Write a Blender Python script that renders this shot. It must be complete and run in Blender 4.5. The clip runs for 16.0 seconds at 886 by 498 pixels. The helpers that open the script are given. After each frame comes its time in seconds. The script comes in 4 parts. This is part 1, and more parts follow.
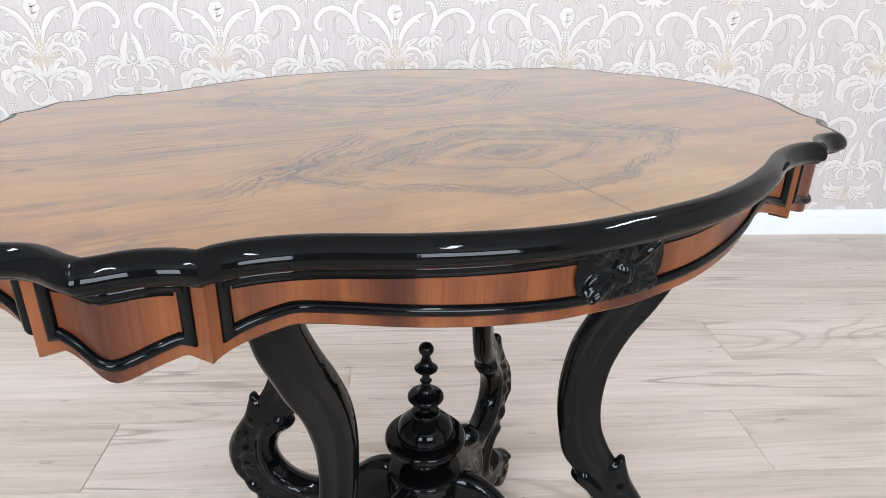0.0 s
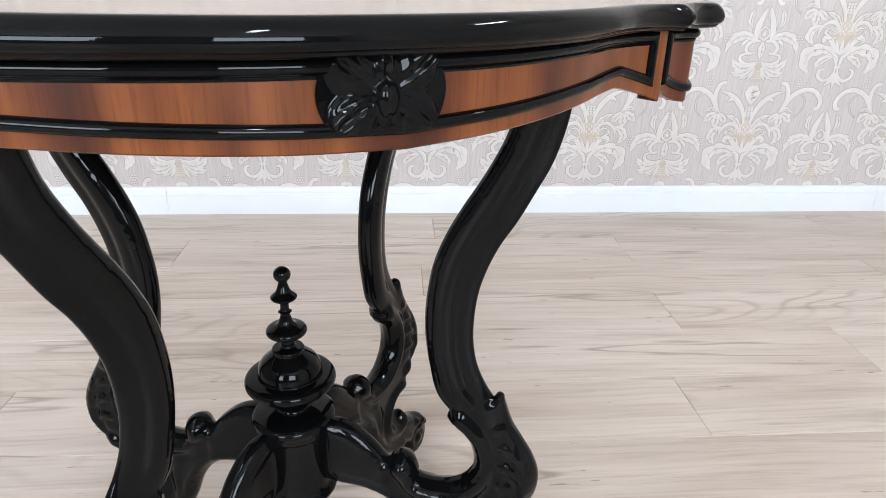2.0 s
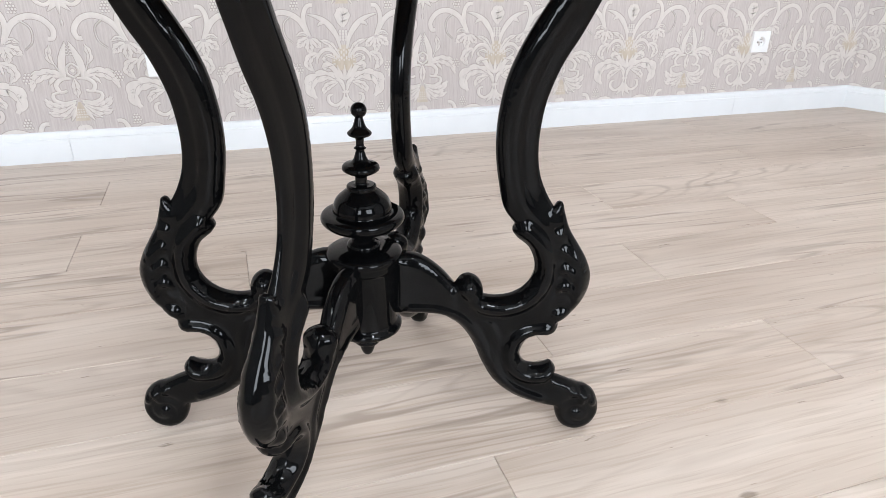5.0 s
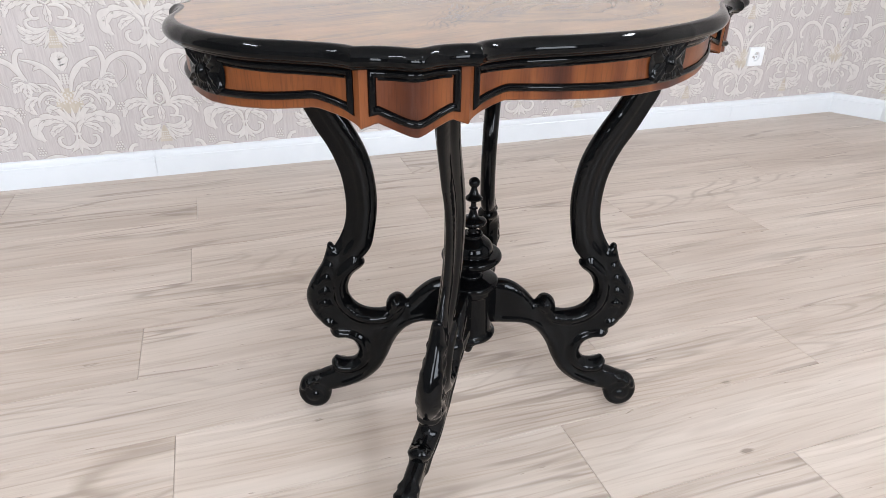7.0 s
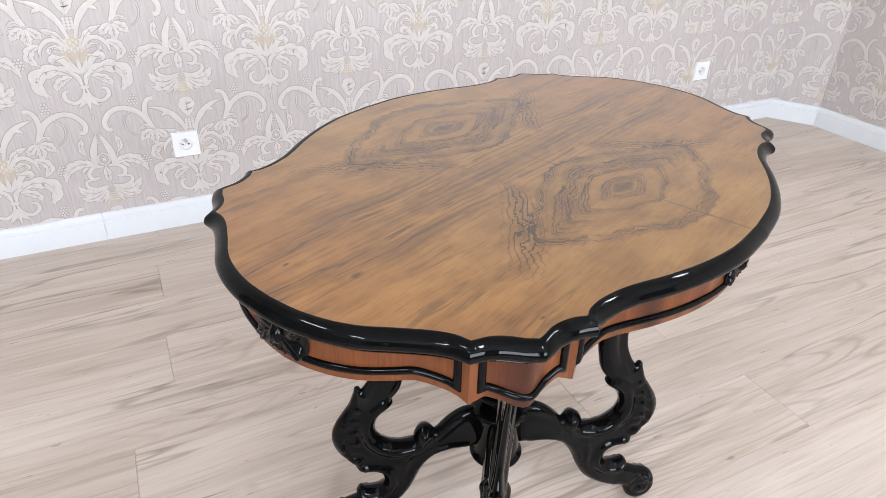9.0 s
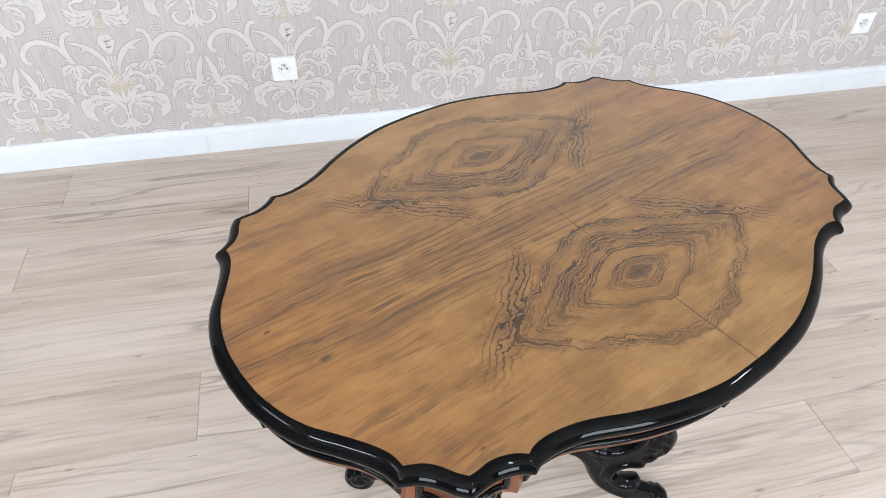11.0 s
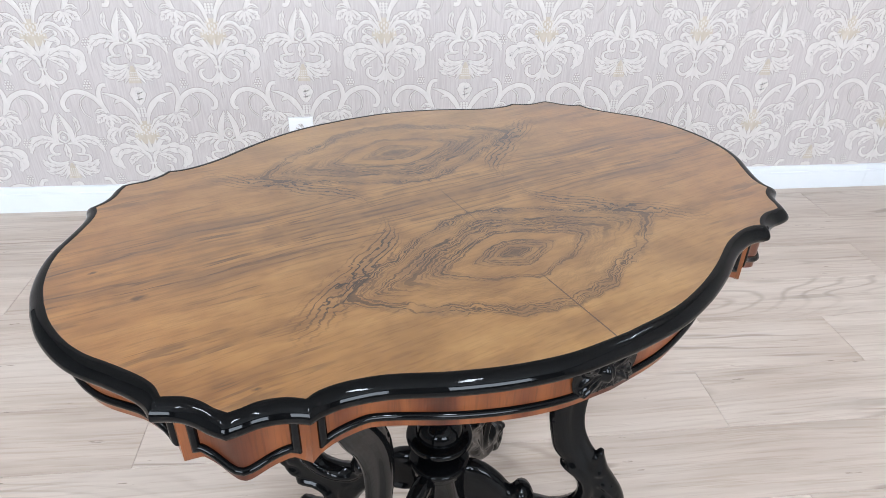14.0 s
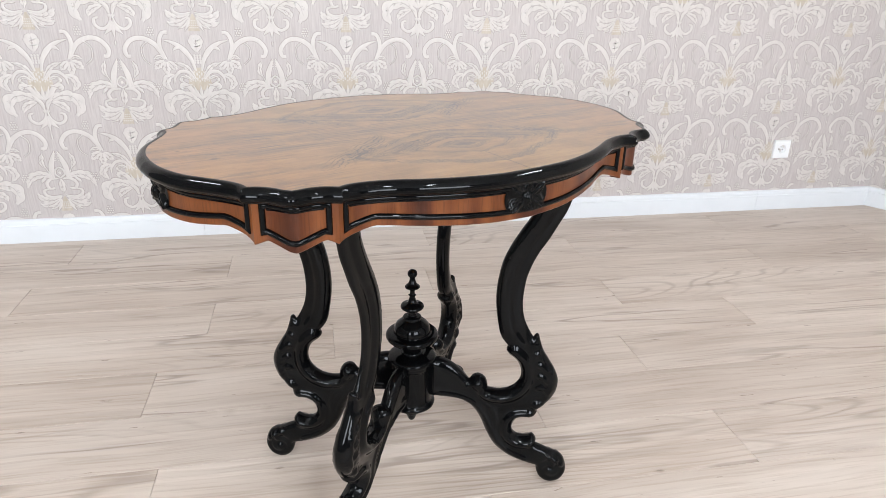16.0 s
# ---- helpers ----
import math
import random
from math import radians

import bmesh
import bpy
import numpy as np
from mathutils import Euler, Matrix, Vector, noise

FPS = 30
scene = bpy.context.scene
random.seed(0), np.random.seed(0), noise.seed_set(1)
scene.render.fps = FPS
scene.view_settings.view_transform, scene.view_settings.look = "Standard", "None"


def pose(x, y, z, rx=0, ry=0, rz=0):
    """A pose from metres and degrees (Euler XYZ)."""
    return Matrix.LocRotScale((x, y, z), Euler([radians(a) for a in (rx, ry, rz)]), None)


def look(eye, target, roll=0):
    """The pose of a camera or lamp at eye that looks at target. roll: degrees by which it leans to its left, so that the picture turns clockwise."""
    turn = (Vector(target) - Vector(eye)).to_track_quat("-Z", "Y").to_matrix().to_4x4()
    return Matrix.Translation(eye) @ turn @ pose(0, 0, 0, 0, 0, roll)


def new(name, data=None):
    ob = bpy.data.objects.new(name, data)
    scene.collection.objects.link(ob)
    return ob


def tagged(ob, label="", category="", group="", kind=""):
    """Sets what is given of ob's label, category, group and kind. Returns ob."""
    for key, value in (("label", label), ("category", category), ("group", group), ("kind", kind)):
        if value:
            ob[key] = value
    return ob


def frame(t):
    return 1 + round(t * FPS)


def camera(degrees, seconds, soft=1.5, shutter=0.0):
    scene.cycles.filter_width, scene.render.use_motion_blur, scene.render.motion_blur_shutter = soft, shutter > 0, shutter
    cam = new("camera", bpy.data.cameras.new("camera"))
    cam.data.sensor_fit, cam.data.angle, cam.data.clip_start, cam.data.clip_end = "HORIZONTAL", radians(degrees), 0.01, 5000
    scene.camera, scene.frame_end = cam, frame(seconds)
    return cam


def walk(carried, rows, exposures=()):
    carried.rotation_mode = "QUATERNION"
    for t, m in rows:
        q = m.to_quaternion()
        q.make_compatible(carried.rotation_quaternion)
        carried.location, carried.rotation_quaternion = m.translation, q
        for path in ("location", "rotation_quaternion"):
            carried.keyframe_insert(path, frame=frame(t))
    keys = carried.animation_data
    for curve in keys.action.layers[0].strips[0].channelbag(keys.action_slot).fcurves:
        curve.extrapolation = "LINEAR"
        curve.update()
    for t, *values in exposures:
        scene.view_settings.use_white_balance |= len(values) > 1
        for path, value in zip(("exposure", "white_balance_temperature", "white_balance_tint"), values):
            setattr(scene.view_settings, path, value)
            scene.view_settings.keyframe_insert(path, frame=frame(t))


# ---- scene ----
cam = camera(68.5, 16.0, soft=0.7)
PATH = [
    (0, (-0.033, -0.682, 0.909), (0.103, 1.14, 0.095), 1.3),
    (0.5, (0.017, -0.667, 0.9), (0.151, 1.16, 0.099), 1.2),
    (1, (0.078, -0.648, 0.877), (0.214, 1.18, 0.078), 1.2),
    (1.5, (0.115, -0.641, 0.835), (0.256, 1.187, 0.036), 1.3),
    (2, (0.125, -0.657, 0.783), (0.271, 1.173, -0.011), 1.3),
    (2.5, (0.108, -0.69, 0.732), (0.255, 1.141, -0.057), 1.2),
    (3, (0.099, -0.7, 0.664), (0.247, 1.131, -0.125), 1.1),
    (3.2, (0.099, -0.712, 0.646), (0.255, 1.119, -0.144), 1.0),
    (5.3, (-0.193, -0.769, 0.66), (0.399, 0.933, -0.209), 1.2),
    (5.5, (-0.224, -0.781, 0.665), (0.37, 0.921, -0.202), 1.2),
    (6, (-0.289, -0.804, 0.703), (0.3, 0.89, -0.181), 1.1),
    (6.5, (-0.34, -0.897, 0.792), (0.242, 0.778, -0.132), 1.2),
    (7, (-0.375, -0.933, 0.873), (0.202, 0.739, -0.059), 1.0),
    (7.5, (-0.454, -0.894, 0.919), (0.14, 0.769, -0.019), 0.5),
    (8, (-0.487, -0.817, 0.97), (0.211, 0.807, 0.034), 0.6),
    (8.5, (-0.484, -0.755, 1.026), (0.284, 0.836, 0.088), 0.9),
    (8.7, (-0.479, -0.733, 1.058), (0.299, 0.835, 0.09), 0.8),
    (10.8, (-0.338, -0.645, 1.273), (0.109, 0.807, -0.028), 1.9),
    (11, (-0.303, -0.636, 1.275), (0.069, 0.828, -0.035), 1.8),
    (11.5, (-0.208, -0.633, 1.279), (0.003, 0.849, -0.047), 1.8),
    (12, (-0.116, -0.659, 1.286), (0.015, 0.828, -0.044), 1.6),
    (12.5, (-0.072, -0.68, 1.261), (0.056, 0.805, -0.073), 1.5),
    (13, (-0.064, -0.678, 1.225), (0.063, 0.834, -0.078), 1.4),
    (13.5, (-0.075, -0.683, 1.178), (0.064, 0.922, -0.006), 1.5),
    (14, (-0.084, -0.723, 1.122), (0.112, 0.973, 0.08), 1.2),
    (14.5, (-0.109, -0.796, 1.075), (0.173, 0.966, 0.172), 1.3),
    (15, (-0.157, -0.895, 1.05), (0.188, 0.891, 0.218), 1.5),
    (15.5, (-0.152, -1.007, 1.03), (0.219, 0.788, 0.232), 1.6),
    (16, (-0.168, -1.128, 1.008), (0.195, 0.676, 0.224), 1.5),
]
walk(cam, [(t, look(eye, target, roll)) for t, eye, target, roll in PATH], exposures=[(0.0, 0.14, 6120, 10), (1.5, 0.14, 6020, 9), (2.5, 0.05, 6300, 10), (5.5, 0.02, 6350, 11), (7.0, -0.04, 6320, 12), (8.5, 0.01, 6300, 13), (11.0, 0.02, 6180, 10), (12.5, 0.03, 5880, 9), (14.0, 0.06, 6020, 10), (16.0, -0.03, 6400, 11)])

# ---- light ----
world = bpy.data.worlds.new("sky")
scene.world = world
world.use_nodes = True
wn = world.node_tree.nodes
sky = wn.new("ShaderNodeTexSky")
sky.sky_type = "NISHITA"
sky.sun_disc = False
sky.sun_elevation = radians(40)
sky.sun_rotation = radians(200)
world.node_tree.links.new(sky.outputs[0], wn["Background"].inputs[0])
wn["Background"].inputs[1].default_value = 0.12


def area_lamp(name, m, sx, sy, watts, color):
    data = bpy.data.lights.new(name, "AREA")
    data.shape, data.size, data.size_y, data.energy, data.color = "RECTANGLE", sx, sy, watts, color
    ob = new(name, data)
    ob.matrix_world = m
    return ob


# Daylight through the two windows behind the camera, and the ceiling lights.
WINDOWS = [(-1.75, 1.5), (1.05, 1.5)]
SOUTH, WEST, EAST, NORTH, CEIL = -3.4, -3.1, 2.597, 1.478, 2.65
# The canted piece of wall between the papered wall and the east wall.
CANT_A, CANT_B = Vector((2.474, NORTH, 0)), Vector((EAST, 1.281, 0))
for wx, ww in WINDOWS:
    area_lamp("window_daylight", look((wx, SOUTH - 0.12, 1.6), (wx, 2, 1.0)), ww, 1.35, 112, (0.88, 0.95, 1.0))
CEILING_LAMPS = [(-1.75, -1.3), (0.4, -1.5), (-1.75, 0.0), (1.72, 0.05)]

# ---- materials ----


def material(name, rough=0.5, metal=0.0, color=None, coat=0.0, coat_rough=0.05, ior=1.5):
    m = bpy.data.materials.new(name)
    m.use_nodes = True
    b = m.node_tree.nodes["Principled BSDF"]
    b.inputs["Roughness"].default_value = rough
    b.inputs["Metallic"].default_value = metal
    b.inputs["IOR"].default_value = ior
    b.inputs["Coat Weight"].default_value = coat
    b.inputs["Coat Roughness"].default_value = coat_rough
    if color:
        b.inputs["Base Color"].default_value = (*color, 1)
    return m, m.node_tree, b


def node(nt, kind, *wires, **values):
    """A node; wires are (input, socket), values are inputs by name with _ for a space."""
    n = nt.nodes.new(kind)
    for key, value in values.items():
        n.inputs[key.replace("_", " ")].default_value = value
    for key, socket in wires:
        nt.links.new(socket, n.inputs[key])
    return n


def calc(nt, op, a, b=None, c=None):
    n = nt.nodes.new("ShaderNodeMath")
    n.operation = op
    for i, v in enumerate((a, b, c)):
        if v is None:
            continue
        if isinstance(v, (int, float)):
            n.inputs[i].default_value = v
        else:
            nt.links.new(v, n.inputs[i])
    return n.outputs[0]


def ramp(nt, socket, *stops):
    n = nt.nodes.new("ShaderNodeValToRGB")
    els = n.color_ramp.elements
    while len(els) < len(stops):
        els.new(0.5)
    for e, (pos, col) in zip(els, stops):
        e.position, e.color = pos, (*col, 1)
    nt.links.new(socket, n.inputs[0])
    return n.outputs[0]


def mix(nt, fac, a, b, blend="MIX"):
    n = nt.nodes.new("ShaderNodeMix")
    n.data_type, n.blend_type = "RGBA", blend
    for i, v in ((0, fac), (6, a), (7, b)):
        if isinstance(v, (int, float)):
            n.inputs[i].default_value = v
        elif isinstance(v, tuple):
            n.inputs[i].default_value = (*v, 1)
        else:
            nt.links.new(v, n.inputs[i])
    return n.outputs[2]


def coords(nt, scale=(1, 1, 1), shift=None):
    tc = nt.nodes.new("ShaderNodeTexCoord")
    mp = nt.nodes.new("ShaderNodeMapping")
    mp.inputs["Scale"].default_value = scale
    nt.links.new(tc.outputs["Object"], mp.inputs["Vector"])
    if shift is not None:
        nt.links.new(shift, mp.inputs["Location"])
    return mp.outputs[0]


def noise_tex(nt, vector, scale, detail=3.0, rough=0.5, distortion=0.0):
    n = node(nt, "ShaderNodeTexNoise", ("Vector", vector), Scale=scale, Detail=detail, Roughness=rough, Distortion=distortion)
    return n.outputs[0]


def bump(nt, bsdf, height, strength, distance=0.001):
    n = node(nt, "ShaderNodeBump", ("Height", height), Strength=strength, Distance=distance)
    nt.links.new(n.outputs[0], bsdf.inputs["Normal"])


def lacquer_black(name, low, spread, spec):
    m, nt, b = material(name, rough=0.2)
    b.inputs["Specular IOR Level"].default_value = spec
    v = coords(nt)
    n = noise_tex(nt, v, 30, 4)
    nt.links.new(ramp(nt, n, (0.3, (0.0016, 0.0017, 0.0019)), (0.7, (0.0030, 0.0031, 0.0033))), b.inputs["Base Color"])
    fine = noise_tex(nt, coords(nt, (1, 1, 0.25)), 160, 3)
    nt.links.new(calc(nt, "MULTIPLY_ADD", noise_tex(nt, v, 14, 3), spread, low), b.inputs["Roughness"])
    ripple = calc(nt, "MULTIPLY_ADD", fine, 0.25, noise_tex(nt, v, 46, 3))
    bump(nt, b, ripple, 0.10, 0.0012)
    return m


def walnut_side():
    """Reddish walnut veneer of the apron, its grain standing upright."""
    m, nt, b = material("walnut_veneer_apron", rough=0.3)
    b.inputs["Specular IOR Level"].default_value = 0.32
    v = coords(nt, (1, 1, 0.10))
    band = noise_tex(nt, v, 17, 2, 0.45)
    base = ramp(nt, band, (0.32, (0.046, 0.011, 0.004)), (0.43, (0.086, 0.022, 0.007)), (0.56, (0.165, 0.050, 0.014)), (0.70, (0.098, 0.026, 0.007)))
    pores = noise_tex(nt, coords(nt, (1, 1, 0.06)), 420, 2, 0.6)
    dark = ramp(nt, pores, (0.34, (0.45, 0.42, 0.40)), (0.50, (1, 1, 1)))
    nt.links.new(mix(nt, 0.42, base, dark, "MULTIPLY"), b.inputs["Base Color"])
    bump(nt, b, pores, 0.08, 0.0004)
    return m


def walnut_top():
    """Four book-matched leaves of figured walnut: rings round two eyes, waves beside them, straight grain towards the ends."""
    m, nt, b = material("figured_walnut_top", rough=0.16, ior=1.5)
    b.inputs["Specular IOR Level"].default_value = 0.35
    b.inputs["Coat Weight"].default_value = 1.0
    b.inputs["Coat Roughness"].default_value = 0.15
    b.inputs["Coat IOR"].default_value = 1.52
    tc = nt.nodes.new("ShaderNodeTexCoord")
    obj = tc.outputs["Object"]
    sep = node(nt, "ShaderNodeSeparateXYZ", ("Vector", obj))

    def add(*terms):
        total = terms[0]
        for t in terms[1:]:
            total = calc(nt, "ADD", total, t)
        return total

    def mul(*terms):
        total = terms[0]
        for t in terms[1:]:
            total = calc(nt, "MULTIPLY", total, t)
        return total

    def fade(value, a, b, low, high):
        return node(nt, "ShaderNodeMapRange", ("Value", value), From_Min=a, From_Max=b, To_Min=low, To_Max=high).outputs[0]

    def lines(u, lo, hi):
        off = calc(nt, "ABSOLUTE", add(calc(nt, "FRACT", u), -0.5))
        return fade(off, lo, hi, 1.0, 0.0)

    def at(xs, ys):
        return node(nt, "ShaderNodeCombineXYZ", ("X", xs), ("Y", ys)).outputs[0]

    def curve(value, stops, scale_in, scale_out):
        """A smooth function of one value through a few stops."""
        n = nt.nodes.new("ShaderNodeValToRGB")
        n.color_ramp.interpolation = "LINEAR"
        els = n.color_ramp.elements
        while len(els) < len(stops):
            els.new(0.5)
        for e, (p, q) in zip(els, stops):
            e.position, e.color = p * scale_in, (q * scale_out,) * 3 + (1,)
        nt.links.new(mul(value, scale_in), n.inputs[0])
        return mul(n.outputs[0], 1.0 / scale_out)

    # The leaves lie a little askew under the outline; each is a mirror of its neighbour.
    stray_x = add(noise_tex(nt, obj, 6.0, 2), -0.5)
    xv = add(sep.outputs[0], mul(sep.outputs[1], -0.046), 0.001)
    yv = add(sep.outputs[1], mul(sep.outputs[0], 0.046), 0.008)
    x = calc(nt, "ABSOLUTE", xv)
    y = calc(nt, "ABSOLUTE", add(yv, mul(stray_x, 0.012)))
    folded = at(x, y)
    w1 = add(noise_tex(nt, folded, 8, 3, 0.55), -0.5)
    w2 = add(noise_tex(nt, folded, 30, 3, 0.6), -0.5)
    w3 = add(noise_tex(nt, folded, 95, 2, 0.6), -0.5)
    # Distance from the eye: a lozenge drawn out along the grain, one at the figure's rim.
    v = add(y, -0.150)
    u = calc(nt, "POWER", mul(x, 1 / 0.19), 1.22)
    half = mul(calc(nt, "ABSOLUTE", v), fade(v, -0.004, 0.004, 1 / 0.096, 1 / 0.104))
    rho = calc(nt, "POWER", add(u, calc(nt, "POWER", half, 1.22)), 1 / 1.22)
    rho = add(rho, mul(w1, add(mul(rho, 0.34), 0.03)), mul(w2, add(mul(rho, 0.17), 0.05)), mul(w3, 0.055))
    inner = fade(add(v, mul(w1, 0.05)), -0.022, 0.020, 1.0, 0.0)
    tight = [(0.0, 0.9), (0.10, 0.85), (0.14, 0.15), (0.19, 0.95), (0.27, 1.0), (0.31, 0.10), (0.42, 0.12), (0.45, 0.95), (0.53, 1.0), (0.57, 0.62), (0.66, 0.95), (0.80, 1.0), (0.86, 0.34), (0.94, 0.5), (0.99, 1.0), (1.05, 0.9), (1.10, 0.04)]
    loose = [(0.0, 0.9), (0.10, 0.8), (0.14, 0.15), (0.20, 0.8), (0.27, 0.7), (0.30, 0.06), (0.45, 0.10), (0.48, 0.85), (0.53, 0.6), (0.56, 0.12), (0.70, 0.22), (0.87, 0.14), (0.92, 0.8), (1.02, 0.85), (1.08, 0.0)]
    band_in, band_out = curve(rho, tight, 0.8, 1.0), curve(rho, loose, 0.8, 1.0)
    band = add(mul(band_in, inner), mul(band_out, add(1.0, mul(inner, -1.0))))
    gate = noise_tex(nt, folded, 19, 3, 0.6)
    one = noise_tex(nt, at(mul(rho, 1.0), mul(x, 0.6)), 11, 2, 0.5)
    coarse = mul(lines(add(mul(rho, 15.0), mul(one, 3.2)), 0.07, 0.17), fade(one, 0.34, 0.50, 0.40, 1.0))
    fine = mul(lines(add(mul(rho, 34.0), mul(w2, 2.0), mul(one, 3.0)), 0.10, 0.24), fade(gate, 0.40, 0.50, 0.0, 1.0))
    patchy = fade(noise_tex(nt, folded, 34, 3, 0.65), 0.42, 0.56, 0.0, 1.0)
    figure = mul(calc(nt, "MAXIMUM", coarse, fine), band, fade(gate, 0.28, 0.44, 0.55, 1.0), add(mul(inner, fade(patchy, 0.0, 1.0, 0.25, 0.0)), fade(patchy, 0.0, 1.0, 0.75, 1.0)))
    # The waves that run past the eye and hook round into the long grain.
    g = curve(x, [(0.075, 0.020), (0.092, 0.030), (0.100, 0.052), (0.122, 0.080), (0.145, 0.100), (0.20, 0.137), (0.24, 0.172), (0.30, 0.205)], 2.5, 4.0)
    past = add(y, mul(g, -1.0), mul(w1, 0.056), mul(w2, 0.010), mul(w3, 0.0025))
    strand = mul(lines(add(mul(past, 90.0), mul(one, 2.4)), 0.08, 0.18), fade(calc(nt, "ABSOLUTE", past), 0.012, 0.038, 1.0, 0.0))
    strand = mul(strand, fade(x, 0.085, 0.105, 0.0, 1.0), fade(x, 0.205, 0.262, 1.0, 0.0), fade(gate, 0.30, 0.44, 0.40, 1.0))
    # Straight grain: long thin streaks that thin out towards the rim.
    bent = add(y, mul(w1, 0.016))
    long_v = at(mul(x, 0.032), bent)
    streak = fade(noise_tex(nt, long_v, 110, 5, 0.66), 0.35, 0.40, 1.0, 0.0)
    thread = fade(calc(nt, "ABSOLUTE", add(noise_tex(nt, at(mul(x, 0.06), bent), 30, 3, 0.5), -0.5)), 0.006, 0.016, 1.0, 0.0)
    middle = fade(add(y, mul(x, -0.10), mul(w1, 0.02)), 0.020, 0.055, 1.0, 0.0)
    ends = fade(add(x, mul(w1, 0.06)), 0.19, 0.26, 0.0, 1.0)
    away = calc(nt, "MAXIMUM", mul(middle, 0.95), mul(ends, 0.62))
    away = mul(away, fade(rho, 0.98, 1.12, 0.0, 1.0))
    through_lines = mul(lines(add(mul(bent, 88.0), mul(noise_tex(nt, at(mul(x, 0.12), bent), 14, 3, 0.55), 5.0)), 0.05, 0.20), fade(gate, 0.36, 0.52, 0.15, 1.0))
    through_lines = mul(through_lines, fade(add(y, mul(x, -0.12), mul(w1, 0.04)), 0.030, 0.062, 1.0, 0.0), fade(rho, 0.98, 1.12, 0.0, 1.0), fade(x, 0.12, 0.34, 1.0, 0.35))
    grain = mul(calc(nt, "MAXIMUM", mul(streak, 0.45), mul(thread, fade(gate, 0.40, 0.58, 0.1, 0.9))), away)
    # Clouds of brown and gold that follow the same flow.
    tone = noise_tex(nt, obj, 4.5, 3)
    cloud = noise_tex(nt, at(mul(x, 0.14), bent), 30, 4, 0.60)
    ground = ramp(nt, cloud, (0.25, (0.166, 0.079, 0.025)), (0.5, (0.252, 0.132, 0.042)), (0.75, (0.330, 0.182, 0.062)))
    ground = mix(nt, 0.6, ground, ramp(nt, tone, (0.35, (0.86, 0.76, 0.66)), (0.65, (1.08, 1.06, 1.02))), "MULTIPLY")
    ground = mix(nt, 0.7, ground, ramp(nt, noise_tex(nt, folded, 15, 3, 0.6), (0.36, (0.80, 0.76, 0.70)), (0.60, (1.08, 1.09, 1.08))), "MULTIPLY")
    ground = mix(nt, fade(x, 0.16, 0.40, 0.0, 0.7), ground, mix(nt, 1.0, ground, (1.0, 0.80, 0.62), "MULTIPLY"))
    smoke = mul(band, fade(noise_tex(nt, folded, 26, 4, 0.65), 0.36, 0.62, 0.72, 0.10))
    smoke = calc(nt, "MAXIMUM", smoke, mul(fade(calc(nt, "ABSOLUTE", past), 0.0, 0.024, 0.40, 0.0), fade(x, 0.085, 0.11, 0.0, 1.0), fade(x, 0.19, 0.25, 1.0, 0.0)))
    smoke = calc(nt, "MAXIMUM", smoke, mul(middle, fade(cloud, 0.36, 0.50, 0.42, 0.0), fade(rho, 1.0, 1.15, 0.0, 1.0)))
    ground = mix(nt, smoke, ground, (0.118, 0.062, 0.030))
    col = mix(nt, mul(calc(nt, "MAXIMUM", figure, strand), 0.96), ground, (0.020, 0.010, 0.006))
    col = mix(nt, mul(calc(nt, "MAXIMUM", grain, mul(through_lines, 0.8)), 0.88), col, (0.055, 0.026, 0.013))
    core = calc(nt, "EXPONENT", mul(calc(nt, "MULTIPLY", rho, rho), -110.0))
    col = mix(nt, mul(core, 0.8), col, (0.030, 0.016, 0.010))
    pores = noise_tex(nt, coords(nt, (0.10, 1, 1)), 380, 2, 0.6)
    col = mix(nt, 0.32, col, ramp(nt, pores, (0.33, (0.52, 0.47, 0.42)), (0.5, (1, 1, 1))), "MULTIPLY")
    # Three small pin knots, and the seam between the two halves.
    for kx, ky, kr in ((-0.397, 0.020, 0.0042), (-0.366, -0.047, 0.0085), (-0.309, -0.221, 0.0050)):
        dx, dy = mul(add(sep.outputs[0], -kx), 0.45), add(sep.outputs[1], -ky)
        dist = calc(nt, "SQRT", add(calc(nt, "MULTIPLY", dx, dx), calc(nt, "MULTIPLY", dy, dy), 0.0))
        col = mix(nt, fade(add(dist, mul(w3, 0.006)), kr * 0.20, kr * 0.55, 0.75, 0.0), col, (0.030, 0.015, 0.009))
    seam = calc(nt, "LESS_THAN", x, 0.0008)
    where = calc(nt, "MAXIMUM", fade(yv, -0.21, -0.19, 0.8, 0.0), mul(fade(y, 0.055, 0.075, 0.6, 0.1), fade(yv, 0.0, 0.02, 1.0, 0.2)))
    col = mix(nt, mul(seam, where), col, (0.045, 0.022, 0.012))
    nt.links.new(col, b.inputs["Base Color"])
    nt.links.new(calc(nt, "MULTIPLY_ADD", tone, 0.05, 0.33), b.inputs["Roughness"])
    return m


